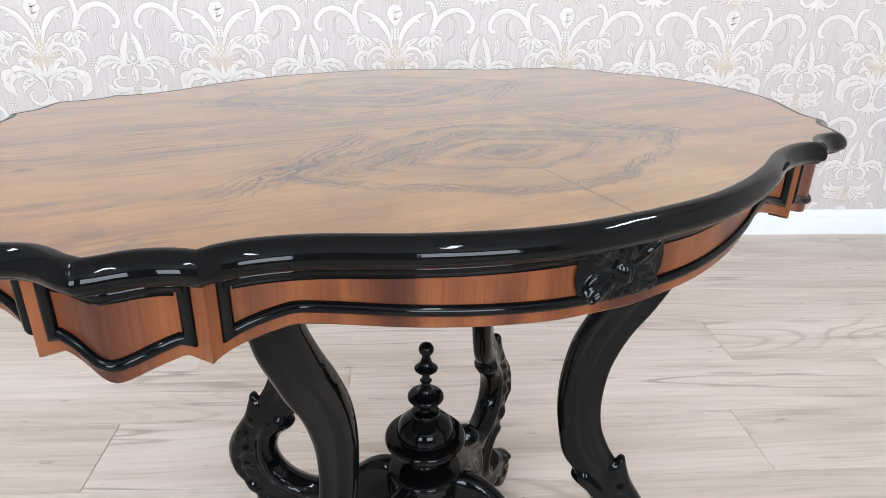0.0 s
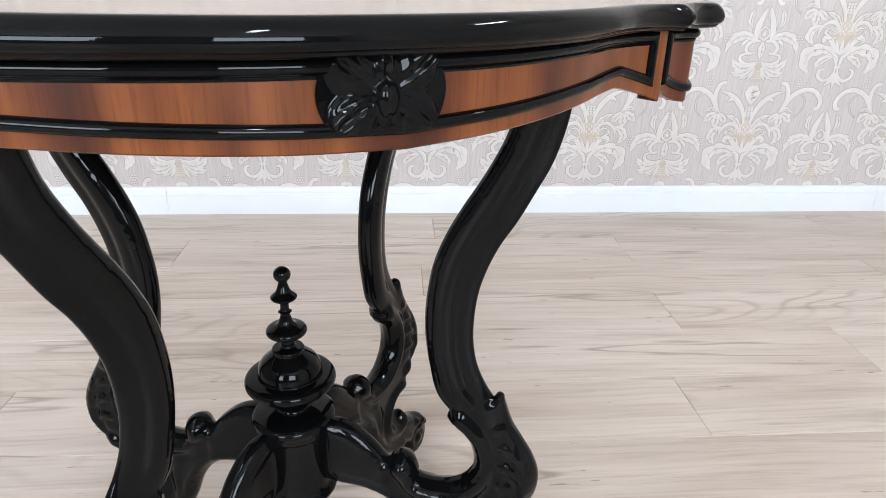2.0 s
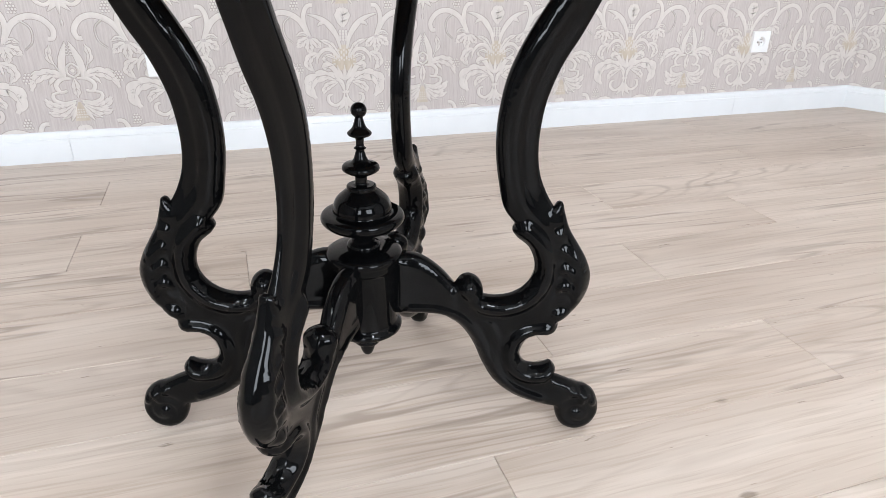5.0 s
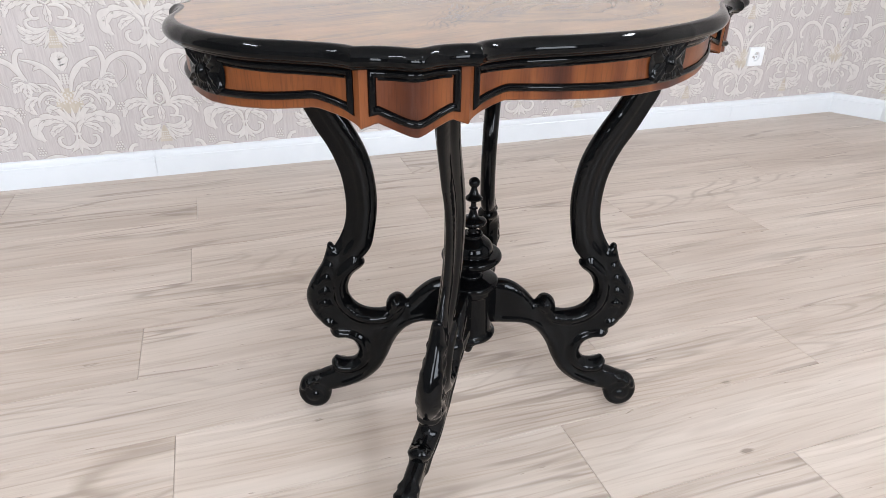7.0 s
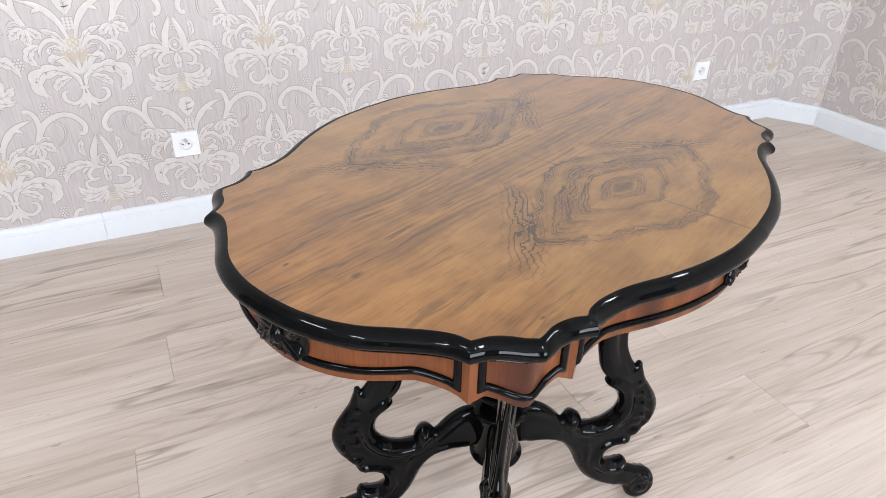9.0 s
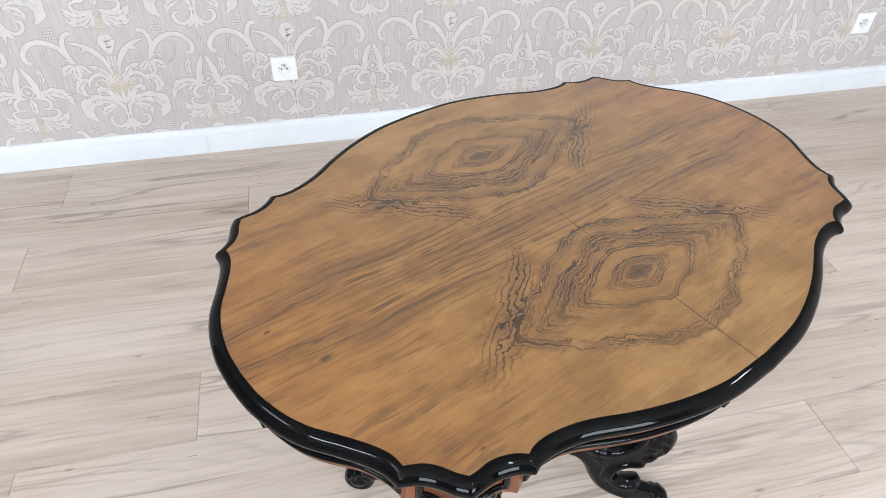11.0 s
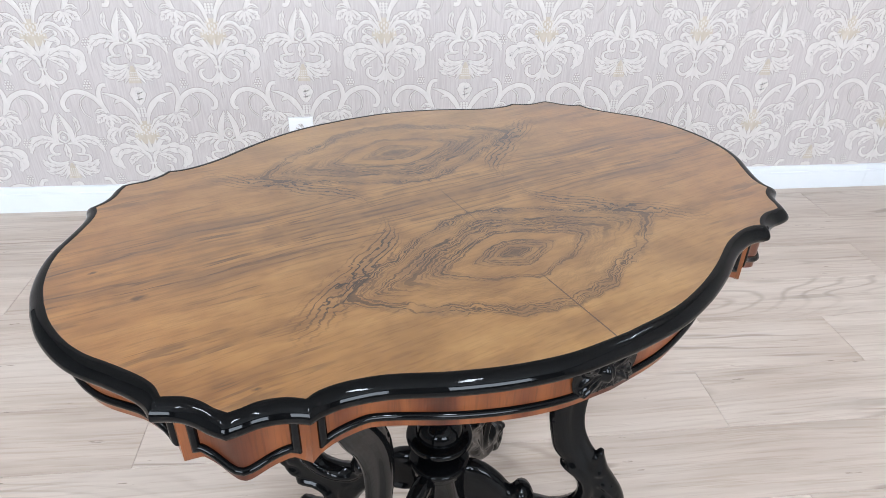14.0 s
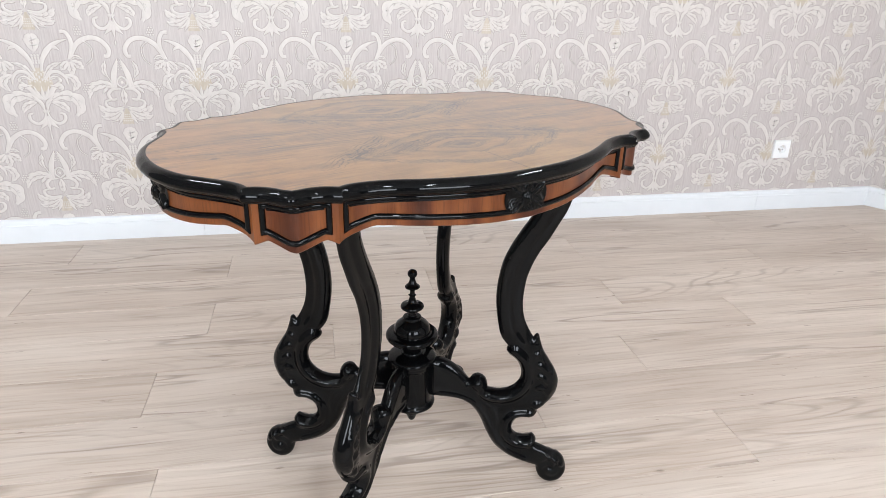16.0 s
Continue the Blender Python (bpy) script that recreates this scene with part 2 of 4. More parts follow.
def plank_wood():
    """Pale limewashed oak laminate, grain along x, each board its own."""
    m, nt, b = material("pale_oak_laminate", rough=0.42)
    info = nt.nodes.new("ShaderNodeObjectInfo")
    r = info.outputs["Random"]
    shift = node(nt, "ShaderNodeCombineXYZ", ("X", calc(nt, "MULTIPLY", r, 37.0)), ("Y", calc(nt, "MULTIPLY", r, 91.0)), ("Z", calc(nt, "MULTIPLY", r, 53.0))).outputs[0]

    def fade(value, a, b, low, high):
        return node(nt, "ShaderNodeMapRange", ("Value", value), From_Min=a, From_Max=b, To_Min=low, To_Max=high).outputs[0]

    def stretched(along, across=1.0):
        """Coordinates drawn out along the board, swaying slightly."""
        v = coords(nt, (along, across, 1.0), shift)
        sway = noise_tex(nt, coords(nt, (0.5, 1.0, 1.0), shift), 2.6, 2)
        sep = node(nt, "ShaderNodeSeparateXYZ", ("Vector", v))
        return node(nt, "ShaderNodeCombineXYZ", ("X", sep.outputs[0]), ("Y", calc(nt, "MULTIPLY_ADD", sway, 0.055, sep.outputs[1])), ("Z", sep.outputs[2])).outputs[0]

    broad = noise_tex(nt, stretched(0.13), 9.0, 4, 0.55)
    base = ramp(nt, broad, (0.28, (0.425, 0.353, 0.302)), (0.45, (0.515, 0.443, 0.391)), (0.62, (0.565, 0.496, 0.446)))
    # Fine pores, as thin long lines.
    fine = noise_tex(nt, stretched(0.035), 120.0, 4, 0.65)
    base = mix(nt, 0.52, base, ramp(nt, fine, (0.36, (0.74, 0.69, 0.64)), (0.50, (1, 1, 1))), "MULTIPLY")
    pale = noise_tex(nt, stretched(0.05), 48.0, 3, 0.6)
    base = mix(nt, 0.5, base, ramp(nt, pale, (0.40, (0.88, 0.86, 0.84)), (0.62, (1.08, 1.08, 1.08))), "MULTIPLY")
    # Dark veins that follow the contours of a drawn-out field.
    vein_at = noise_tex(nt, stretched(0.075), 10.0, 3, 0.5)
    vein = fade(calc(nt, "ABSOLUTE", calc(nt, "ADD", vein_at, -0.44)), 0.004, 0.020, 1.0, 0.0)
    vein = calc(nt, "MULTIPLY", vein, fade(noise_tex(nt, coords(nt, (0.6, 1.6, 1.0), shift), 4.0, 3), 0.44, 0.62, 0.05, 0.64))
    base = mix(nt, vein, base, (0.215, 0.165, 0.132))
    band = fade(noise_tex(nt, stretched(0.10), 16.0, 3, 0.55), 0.33, 0.43, 0.24, 0.0)
    base = mix(nt, band, base, (0.300, 0.236, 0.192))
    # Growth rings where the cut runs through the heart of the tree.
    field = noise_tex(nt, stretched(0.17, 1.0), 3.6, 2, 0.42)
    ring = calc(nt, "ABSOLUTE", calc(nt, "ADD", calc(nt, "FRACT", calc(nt, "MULTIPLY_ADD", fine, 0.25, calc(nt, "MULTIPLY", field, 26.0))), -0.5))
    where = fade(noise_tex(nt, coords(nt, (0.40, 1.2, 1.0), shift), 2.6, 2), 0.52, 0.66, 0.0, 0.55)
    base = mix(nt, calc(nt, "MULTIPLY", fade(ring, 0.03, 0.20, 1.0, 0.0), where), base, (0.27, 0.213, 0.172))
    # Short dark checks and flecks.
    check = noise_tex(nt, stretched(0.16), 70.0, 3, 0.6)
    base = mix(nt, fade(check, 0.270, 0.300, 0.65, 0.0), base, (0.16, 0.12, 0.095))
    fleck = node(nt, "ShaderNodeTexVoronoi", ("Vector", coords(nt, (0.45, 1.0, 1.0), shift)), Scale=3.2)
    base = mix(nt, fade(calc(nt, "MULTIPLY_ADD", fine, 0.05, fleck.outputs["Distance"]), 0.034, 0.046, 0.7, 0.0), base, (0.16, 0.12, 0.09))
    tint = ramp(nt, r, (0.0, (0.950, 0.922, 0.888)), (1.0, (1.045, 1.022, 0.990)))
    nt.links.new(mix(nt, 1.0, base, tint, "MULTIPLY"), b.inputs["Base Color"])
    nt.links.new(calc(nt, "MULTIPLY_ADD", pale, 0.2, 0.30), b.inputs["Roughness"])
    bump(nt, b, fine, 0.10, 0.0005)
    return m


def paper_ground():
    m, nt, b = material("taupe_wallpaper", rough=0.62)
    v = coords(nt, (1, 1, 0.05))
    fibre = noise_tex(nt, v, 300, 3, 0.6)
    cloud = noise_tex(nt, coords(nt), 5, 3)
    col = ramp(nt, fibre, (0.32, (0.445, 0.397, 0.382)), (0.68, (0.54, 0.491, 0.475)))
    col = mix(nt, 0.3, col, ramp(nt, cloud, (0.3, (0.92, 0.91, 0.90)), (0.7, (1.05, 1.04, 1.03))), "MULTIPLY")
    nt.links.new(col, b.inputs["Base Color"])
    bump(nt, b, fibre, 0.25, 0.0006)
    return m


def paper_motif(name, lo, hi, rough):
    m, nt, b = material(name, rough=rough)
    n = noise_tex(nt, coords(nt, (1, 1, 0.3)), 60, 4, 0.6)
    nt.links.new(ramp(nt, n, (0.3, lo), (0.7, hi)), b.inputs["Base Color"])
    bump(nt, b, n, 0.25, 0.0005)
    return m


def paint(name, color, rough=0.4, spread=0.04):
    m, nt, b = material(name, rough=rough)
    n = noise_tex(nt, coords(nt), 11, 5, 0.6)
    nt.links.new(ramp(nt, n, (0.3, tuple(c * (1 - spread) for c in color)), (0.7, color)), b.inputs["Base Color"])
    bump(nt, b, noise_tex(nt, coords(nt), 240, 2), 0.05, 0.0004)
    return m


BLACK = lacquer_black("black_gloss_lacquer", 0.025, 0.035, 0.135)
SATIN = lacquer_black("black_satin_lacquer", 0.045, 0.05, 0.15)
APRON = walnut_side()
TOP = walnut_top()
PLANK = plank_wood()
PAPER = paper_ground()
CREAM = paper_motif("cream_wallpaper_motif", (0.570, 0.526, 0.496), (0.630, 0.585, 0.553), 0.5)
# Darker taupe: the embossing's shade put into colour round each motif; also leaf veins.
EDGE = paper_motif("painted_relief_shade_and_veins", (0.330, 0.292, 0.270), (0.385, 0.345, 0.320), 0.6)
GOLD = paper_motif("beige_motif_print", (0.44, 0.375, 0.30), (0.54, 0.47, 0.385), 0.5)
WHITE = paint("white_skirting_paint", (0.70, 0.715, 0.735), 0.35)
PLASTER = paint("white_plaster", (0.78, 0.77, 0.76), 0.8)
# For the unseen west and south walls: dark, so the black lacquer reflects little.
GREY = paint("unseen_wall_grey", (0.22, 0.215, 0.21), 0.8)
PLASTIC = paint("white_plastic", (0.82, 0.82, 0.82), 0.3, 0.02)
STEEL = material("pin_steel", 0.3, 1.0, (0.6, 0.6, 0.58))[0]
DARK = material("socket_hole_shade", 0.6, 0.0, (0.02, 0.02, 0.02))[0]
SUB = paint("dark_underlay", (0.16, 0.13, 0.11), 0.8)

# ---- mesh helpers ----


def mesh_from(name, verts, faces, mat, smooth=True):
    me = bpy.data.meshes.new(name)
    me.from_pydata([tuple(map(float, v)) for v in verts], [], faces)
    me.materials.append(mat)
    me.validate()
    if smooth:
        me.shade_smooth()
        me.set_sharp_from_angle(angle=radians(42))
    me.update()
    return me


def part(name, me, parent, label="", m=None):
    ob = new(name, me)
    ob.parent = parent
    if m is not None:
        ob.matrix_basis = m
    if label:
        tagged(ob, label)
    return ob


def box(name, lo, hi, mat, bevel=0.0):
    bm = bmesh.new()
    bmesh.ops.create_cube(bm, size=1)
    for v in bm.verts:
        v.co = Vector([a + (c + 0.5) * (b - a) for a, b, c in zip(lo, hi, v.co)])
    if bevel:
        bmesh.ops.bevel(bm, geom=bm.edges[:], offset=bevel, segments=2, affect="EDGES", profile=0.6)
    me = bpy.data.meshes.new(name)
    bm.to_mesh(me)
    bm.free()
    me.materials.append(mat)
    return me


def spline(points, step=0.004):
    """A smooth open curve through the points, as an array."""
    p = np.array(points, float)
    if len(p) == 2:
        n = max(1, int(np.linalg.norm(p[1] - p[0]) / step))
        return p[0] + (p[1] - p[0]) * np.linspace(0, 1, n + 1)[:, None]
    q = np.vstack([2 * p[0] - p[1], p, 2 * p[-1] - p[-2]])
    out = []
    for i in range(len(p) - 1):
        a, b, c, d = q[i:i + 4]
        n = max(2, int(np.linalg.norm(c - b) / step))
        t = np.linspace(0, 1, n, endpoint=False)[:, None]
        out.append(0.5 * (2 * b + (c - a) * t + (2 * a - 5 * b + 4 * c - d) * t ** 2 + (3 * b - a - 3 * c + d) * t ** 3))
    return np.vstack(out + [p[-1:]])


def lathe(name, profile, mat, n=48, step=0.0025):
    pr = spline(profile, step) if step else np.array(profile)
    ang = np.linspace(0, 2 * math.pi, n, endpoint=False)
    verts = [(max(r, 0.0002) * math.cos(a), max(r, 0.0002) * math.sin(a), z) for r, z in pr for a in ang]
    faces = [(i * n + j, i * n + (j + 1) % n, (i + 1) * n + (j + 1) % n, (i + 1) * n + j) for i in range(len(pr) - 1) for j in range(n)]
    faces += [tuple(range(n))[::-1], tuple((len(pr) - 1) * n + j for j in range(n))]
    return mesh_from(name, verts, faces, mat)


def seg_dist(pts, line, closed=False):
    """Distance of each point from a polyline, and how far along it the nearest place lies."""
    a = line
    b = np.roll(line, -1, 0) if closed else line[1:]
    a = a if closed else a[:-1]
    ab = b - a
    ll = np.maximum((ab ** 2).sum(1), 1e-12)
    t = np.clip(((pts[:, None, :] - a[None]) * ab[None]).sum(2) / ll[None], 0, 1)
    d = np.linalg.norm(pts[:, None, :] - (a[None] + t[..., None] * ab[None]), axis=2)
    k = d.argmin(1)
    cum = np.concatenate([[0], np.cumsum(np.sqrt(ll))])
    i = np.arange(len(pts))
    return d[i, k], cum[k] + t[i, k] * np.sqrt(ll)[k]


def tube(points, radius, mat, name, sides=8):
    """A rod along 3D points."""
    p = np.array(points, float)
    n = len(p)
    tan = np.gradient(p, axis=0)
    tan /= np.maximum(np.linalg.norm(tan, axis=1), 1e-9)[:, None]
    verts, faces = [], []
    for i in range(n):
        t = Vector(tan[i])
        u = Vector((0, 0, 1)).cross(t)
        u = u.normalized() if u.length > 0.05 else Vector((1, 0, 0)).cross(t).normalized()
        w = t.cross(u)
        for k in range(sides):
            a = 2 * math.pi * k / sides
            verts.append(Vector(p[i]) + u * (math.cos(a) * radius) + w * (math.sin(a) * radius))
    for i in range(n - 1):
        j = i + 1
        for k in range(sides):
            faces.append((i * sides + k, i * sides + (k + 1) % sides, j * sides + (k + 1) % sides, j * sides + k))
    return mesh_from(name, verts, faces, mat)


# ---- room ----
def plain(name, lo, hi, mat, label, category):
    return tagged(new(name, box(name, lo, hi, mat)), label, category, kind="structure")


def prism(name, corners, z0, z1, mat, label, category):
    """An upright prism over corners that run counter-clockwise."""
    n = len(corners)
    verts = [(x, y, z) for z in (z0, z1) for x, y in corners]
    faces = [tuple(range(n))[::-1], tuple(range(n, 2 * n))] + [(i, (i + 1) % n, n + (i + 1) % n, n + i) for i in range(n)]
    return tagged(new(name, mesh_from(name, verts, faces, mat, False)), label, category, kind="structure")


wall_n = plain("wall_north", (WEST - 0.2, NORTH, 0), (CANT_A.x, NORTH + 0.2, CEIL), PAPER, "taupe damask wallpaper wall with cream flower pattern", "wall")
wall_c = prism("wall_canted", [(CANT_A.x, NORTH), (EAST, CANT_B.y), (EAST + 0.2, CANT_B.y), (EAST + 0.2, NORTH + 0.2), (CANT_A.x, NORTH + 0.2)], 0, CEIL, PAPER, "narrow canted piece of damask papered wall", "wall")
wall_e = plain("wall_east", (EAST, SOUTH - 0.2, 0), (EAST + 0.2, CANT_B.y, CEIL), PAPER, "taupe damask wallpaper wall beside the corner", "wall")
plain("wall_west", (WEST - 0.2, SOUTH - 0.2, 0), (WEST, NORTH, CEIL), GREY, "plain grey unseen wall closing the room", "wall")
# Unseen south wall with its two window openings, in one mesh.
bm = bmesh.new()


def slab(lo, hi):
    made = bmesh.ops.create_cube(bm, size=1)["verts"]
    for v in made:
        v.co = Vector([a + (c + 0.5) * (b - a) for a, b, c in zip(lo, hi, v.co)])


Z0, Z1 = 0.9, 2.3
slab((WEST, SOUTH - 0.2, 0), (EAST, SOUTH, Z0))
slab((WEST, SOUTH - 0.2, Z1), (EAST, SOUTH, CEIL))
edges = [WEST] + [e for wx, ww in WINDOWS for e in (wx - ww / 2, wx + ww / 2)] + [EAST]
for i in range(0, len(edges), 2):
    slab((edges[i], SOUTH - 0.2, Z0), (edges[i + 1], SOUTH, Z1))
me = bpy.data.meshes.new("wall_south")
bm.to_mesh(me)
bm.free()
me.materials.append(GREY)
tagged(new("wall_south", me), "plain grey unseen wall with two window openings", "wall", kind="structure")
plain("ceiling", (WEST - 0.2, SOUTH - 0.2, CEIL), (EAST + 0.2, NORTH + 0.2, CEIL + 0.15), PLASTER, "plain white painted ceiling", "ceiling")
floor = plain("floor", (WEST - 0.2, SOUTH - 0.2, -0.12), (EAST + 0.2, NORTH + 0.2, -0.009), SUB, "pale limewashed oak laminate plank floor", "floor")


def lamp_data(me_name):
    m, nt, b = material(me_name, 0.5, 0, (0.9, 0.9, 0.9))
    b.inputs["Emission Color"].default_value = (0.89, 0.965, 1.0, 1)
    b.inputs["Emission Strength"].default_value = 86.0
    return m


GLOW = lamp_data("ceiling_lamp_diffuser")
for lx, ly in CEILING_LAMPS:
    lamp = tagged(new("ceiling_light"), "flat white ceiling light panel", "ceiling light", group="ceiling lights")
    lamp.location = (lx, ly, CEIL)
    part("frame", box("frame", (-0.07, -0.295, -0.03), (0.07, 0.295, -0.001), PLASTIC, 0.004), lamp)
    part("diffuser", box("diffuser", (-0.055, -0.28, -0.034), (0.055, 0.28, -0.0302), GLOW), lamp, "glowing white diffuser")


def skirting(name, length, k0=0.0, k1=0.0):
    """A skirting board along x, its back at y=0, front towards -y; k0 and k1 mitre its ends."""
    prof = [(0, 0), (-0.017, 0), (-0.017, 0.068), (-0.0165, 0.070), (-0.013, 0.072), (-0.0125, 0.084), (-0.010, 0.0895), (-0.005, 0.0925), (0, 0.093)]
    n = len(prof)
    verts = [(x + k * y, y, z) for x, k in ((0.0, k0), (length, k1)) for y, z in prof]
    faces = [(i, i + n, (i + 1) % n + n, (i + 1) % n) for i in range(n)] + [tuple(range(n)), tuple(range(n, 2 * n))[::-1]]
    return mesh_from(name, verts, faces, WHITE)


CANT = CANT_B - CANT_A
BEND = -math.atan2(CANT.y, CANT.x)
MITRE_A, MITRE_B = math.tan(BEND / 2), math.tan((math.pi / 2 - BEND) / 2)
joints = [WEST, -0.633, 1.86, CANT_A.x + 0.0012]
for a, b in zip(joints, joints[1:]):
    ob = new("baseboard", skirting("baseboard", b - a - 0.0012, 0.0, MITRE_A if b > 2 else 0.0))
    ob.location = (a, NORTH, 0)
    tagged(ob, "white painted skirting board along the papered wall", "skirting board", kind="structure")
ob = new("baseboard", skirting("baseboard", CANT.length, -MITRE_A, MITRE_B))
ob.matrix_world = pose(CANT_A.x, CANT_A.y, 0, 0, 0, -math.degrees(BEND))
tagged(ob, "short white skirting board across the canted corner", "skirting board", kind="structure")
ob = new("baseboard", skirting("baseboard", CANT_B.y - SOUTH, -MITRE_B))
ob.matrix_world = pose(EAST, CANT_B.y, 0, 0, 0, -90)
tagged(ob, "white painted skirting board by the room corner", "skirting board", kind="structure")


# ---- wall outlets ----
def outlet(x, z):
    thing = tagged(new("wall_outlet"), "square white plastic wall socket on wallpaper", "socket", group="wall sockets")
    thing.location = (x, NORTH, z)
    s = 0.041
    b2 = bmesh.new()
    n = 48
    rows = []
    for k in range(n):
        a = 2 * math.pi * k / n
        c, e = math.cos(a), math.sin(a)
        m = 1 / max(abs(c), abs(e))
        rows.append([b2.verts.new((c * f, y, e * f)) for f, y in ((s * m, -0.0005), (s * m, -0.0095), ((s - 0.0015) * m, -0.0110), (0.0225, -0.0112), (0.0205, -0.0112), (0.0196, -0.0100), (0.0190, -0.0014))])
    for k in range(n):
        a, b = rows[k], rows[(k + 1) % n]
        for j in range(6):
            b2.faces.new((a[j], b[j], b[j + 1], a[j + 1]))
    b2.faces.new([r[-1] for r in rows])
    bmesh.ops.recalc_face_normals(b2, faces=b2.faces[:])
    me2 = bpy.data.meshes.new("cover_frame")
    b2.to_mesh(me2)
    b2.free()
    me2.materials.append(PLASTIC)
    part("cover_frame", me2, thing, "square cover with a round recessed well")
    # Dark discs on the well's floor: colour stands in for shade inside the holes.
    hole = lathe("pin_hole_shade", [(0.0001, 0.0), (0.0026, 0.0002), (0.0027, 0.0012), (0.0001, 0.0014)], DARK, 16, None)
    for hx in (-0.0095, 0.0095):
        part("pin_hole_shade", hole, thing, "", pose(hx, -0.0016, -0.003, 90, 0, 0))
    part("earth_pin", lathe("earth_pin", [(0.0022, 0.0), (0.0022, 0.009), (0.0012, 0.0105), (0.0001, 0.011)], STEEL, 16, None), thing, "steel earth pin", pose(0, -0.0012, 0.010, 90, 0, 0))


outlet(-0.336, 0.289)
outlet(1.937, 0.292)


# ---- table ----
table = tagged(new("salon_table"), "antique salon table with figured walnut top and black lacquered scroll legs", "table")
table.matrix_world = pose(0, 0, 0, 0, 0, 25.5)
HEIGHT = 0.760

# One quarter of the top's outline, from the end of the long axis to the side.
Q_END = [(0.455, 0.0), (0.4525, 0.036), (0.444, 0.072), (0.431, 0.102), (0.412, 0.130), (0.396, 0.155), (0.388, 0.173), (0.3855, 0.190)]
Q_IN = [(0.3855, 0.190), (0.3755, 0.1955), (0.366, 0.203), (0.3575, 0.214), (0.350, 0.227), (0.341, 0.238)]
Q_OUT = [(0.341, 0.238), (0.330, 0.2390), (0.316, 0.2390), (0.302, 0.2425), (0.290, 0.2485), (0.2805, 0.2560)]
Q_SIDE = [(0.2805, 0.256), (0.268, 0.2525), (0.247, 0.2535), (0.215, 0.263), (0.168, 0.2865), (0.118, 0.306), (0.064, 0.319), (0.0, 0.323)]
quarter = [spline(s, 0.004) for s in (Q_END, Q_IN, Q_OUT, Q_SIDE)]
MARKS = np.cumsum([len(s) - 1 for s in quarter])
quarter = np.vstack([s[:-1] for s in quarter] + [quarter[-1][-1:]])
nq = len(quarter) - 1
OUTER = np.vstack([quarter[:-1], (quarter * (-1, 1))[::-1][:-1], (quarter * (-1, -1))[:-1], (quarter * (1, -1))[::-1][:-1]])
NO = len(OUTER)
# Inward directions from a smoothed outline, so that the offset lines keep the scallops.
smooth_line = OUTER.copy()
for _ in range(60):
    smooth_line = (np.roll(smooth_line, 1, 0) + smooth_line * 2 + np.roll(smooth_line, -1, 0)) / 4
tangent = np.roll(smooth_line, -1, 0) - np.roll(smooth_line, 1, 0)
INWARD = np.stack([-tangent[:, 1], tangent[:, 0]], 1)
INWARD /= np.linalg.norm(INWARD, axis=1)[:, None]
# The top sits a little off the axis of its base.
OUTER = OUTER * (1.0, 0.989) + (-0.002, -0.012)


def corner_index(q, k):
    """Index of key k (0 first tip, 1 apex, 2 second tip) in quadrant q."""
    i = int(MARKS[k])
    return (i, 2 * nq - i, 2 * nq + i, 4 * nq - i)[q] % NO


def ring_strip(name, profile, mat):
    """Sweeps (inset, z) pairs round the outline."""
    n = len(profile)
    verts = [(*(OUTER[i] + INWARD[i] * d), z) for i in range(NO) for d, z in profile]
    faces = [(i * n + k, ((i + 1) % NO) * n + k, ((i + 1) % NO) * n + k + 1, i * n + k + 1) for i in range(NO) for k in range(n - 1)]
    return mesh_from(name, verts, faces, mat)


rim = spline([(0.0150, 0.7600), (0.0125, 0.7602), (0.0088, 0.7595), (0.0052, 0.7573), (0.0021, 0.7540), (0.0004, 0.7502), (0.0004, 0.7470), (0.0018, 0.7440), (0.0046, 0.7424)], 0.0012)
rim = [tuple(p) for p in rim] + [(0.0050, 0.7414), (0.0062, 0.7402), (0.0085, 0.7394), (0.0120, 0.7390), (0.0240, 0.7388), (0.0240, 0.7480)]
part("edge_moulding", ring_strip("edge_moulding", rim, BLACK), table, "glossy black lacquered edge moulding")

fr = [1.0, 0.985, 0.93, 0.82, 0.66, 0.45, 0.22]
inner = OUTER + INWARD * 0.0148
verts = [(*(inner[i] * f), HEIGHT) for f in fr for i in range(NO)] + [(0, 0, HEIGHT)]
faces = [(a * NO + i, a * NO + (i + 1) % NO, (a + 1) * NO + (i + 1) % NO, (a + 1) * NO + i) for a in range(len(fr) - 1) for i in range(NO)]
faces += [((len(fr) - 1) * NO + i, (len(fr) - 1) * NO + (i + 1) % NO, len(fr) * NO) for i in range(NO)]
base0 = len(verts)
verts += [(*inner[i], 0.7445) for i in range(NO)] + [(0, 0, 0.7445)]
faces += [(i, base0 + i, base0 + (i + 1) % NO, (i + 1) % NO) for i in range(NO)]
faces += [(base0 + (i + 1) % NO, base0 + i, base0 + NO) for i in range(NO)]
part("tabletop", mesh_from("tabletop", verts, faces, TOP), table, "book-matched figured walnut veneer top")

# Apron.
APR = OUTER + INWARD * 0.0205
keep = {corner_index(q, k) for q in range(4) for k in (0, 2)}
free = np.array([i not in keep for i in range(NO)])
for _ in range(3):
    sm = (np.roll(APR, 1, 0) + APR * 2 + np.roll(APR, -1, 0)) / 4
    APR[free] = sm[free]
tg = np.roll(APR, -1, 0) - np.roll(APR, 1, 0)
OUT = np.stack([tg[:, 1], -tg[:, 0]], 1)
OUT /= np.linalg.norm(OUT, axis=1)[:, None]


def span(a, b):
    """Indices from a round to b."""
    return [(a + k) % NO for k in range((b - a) % NO + 1)]


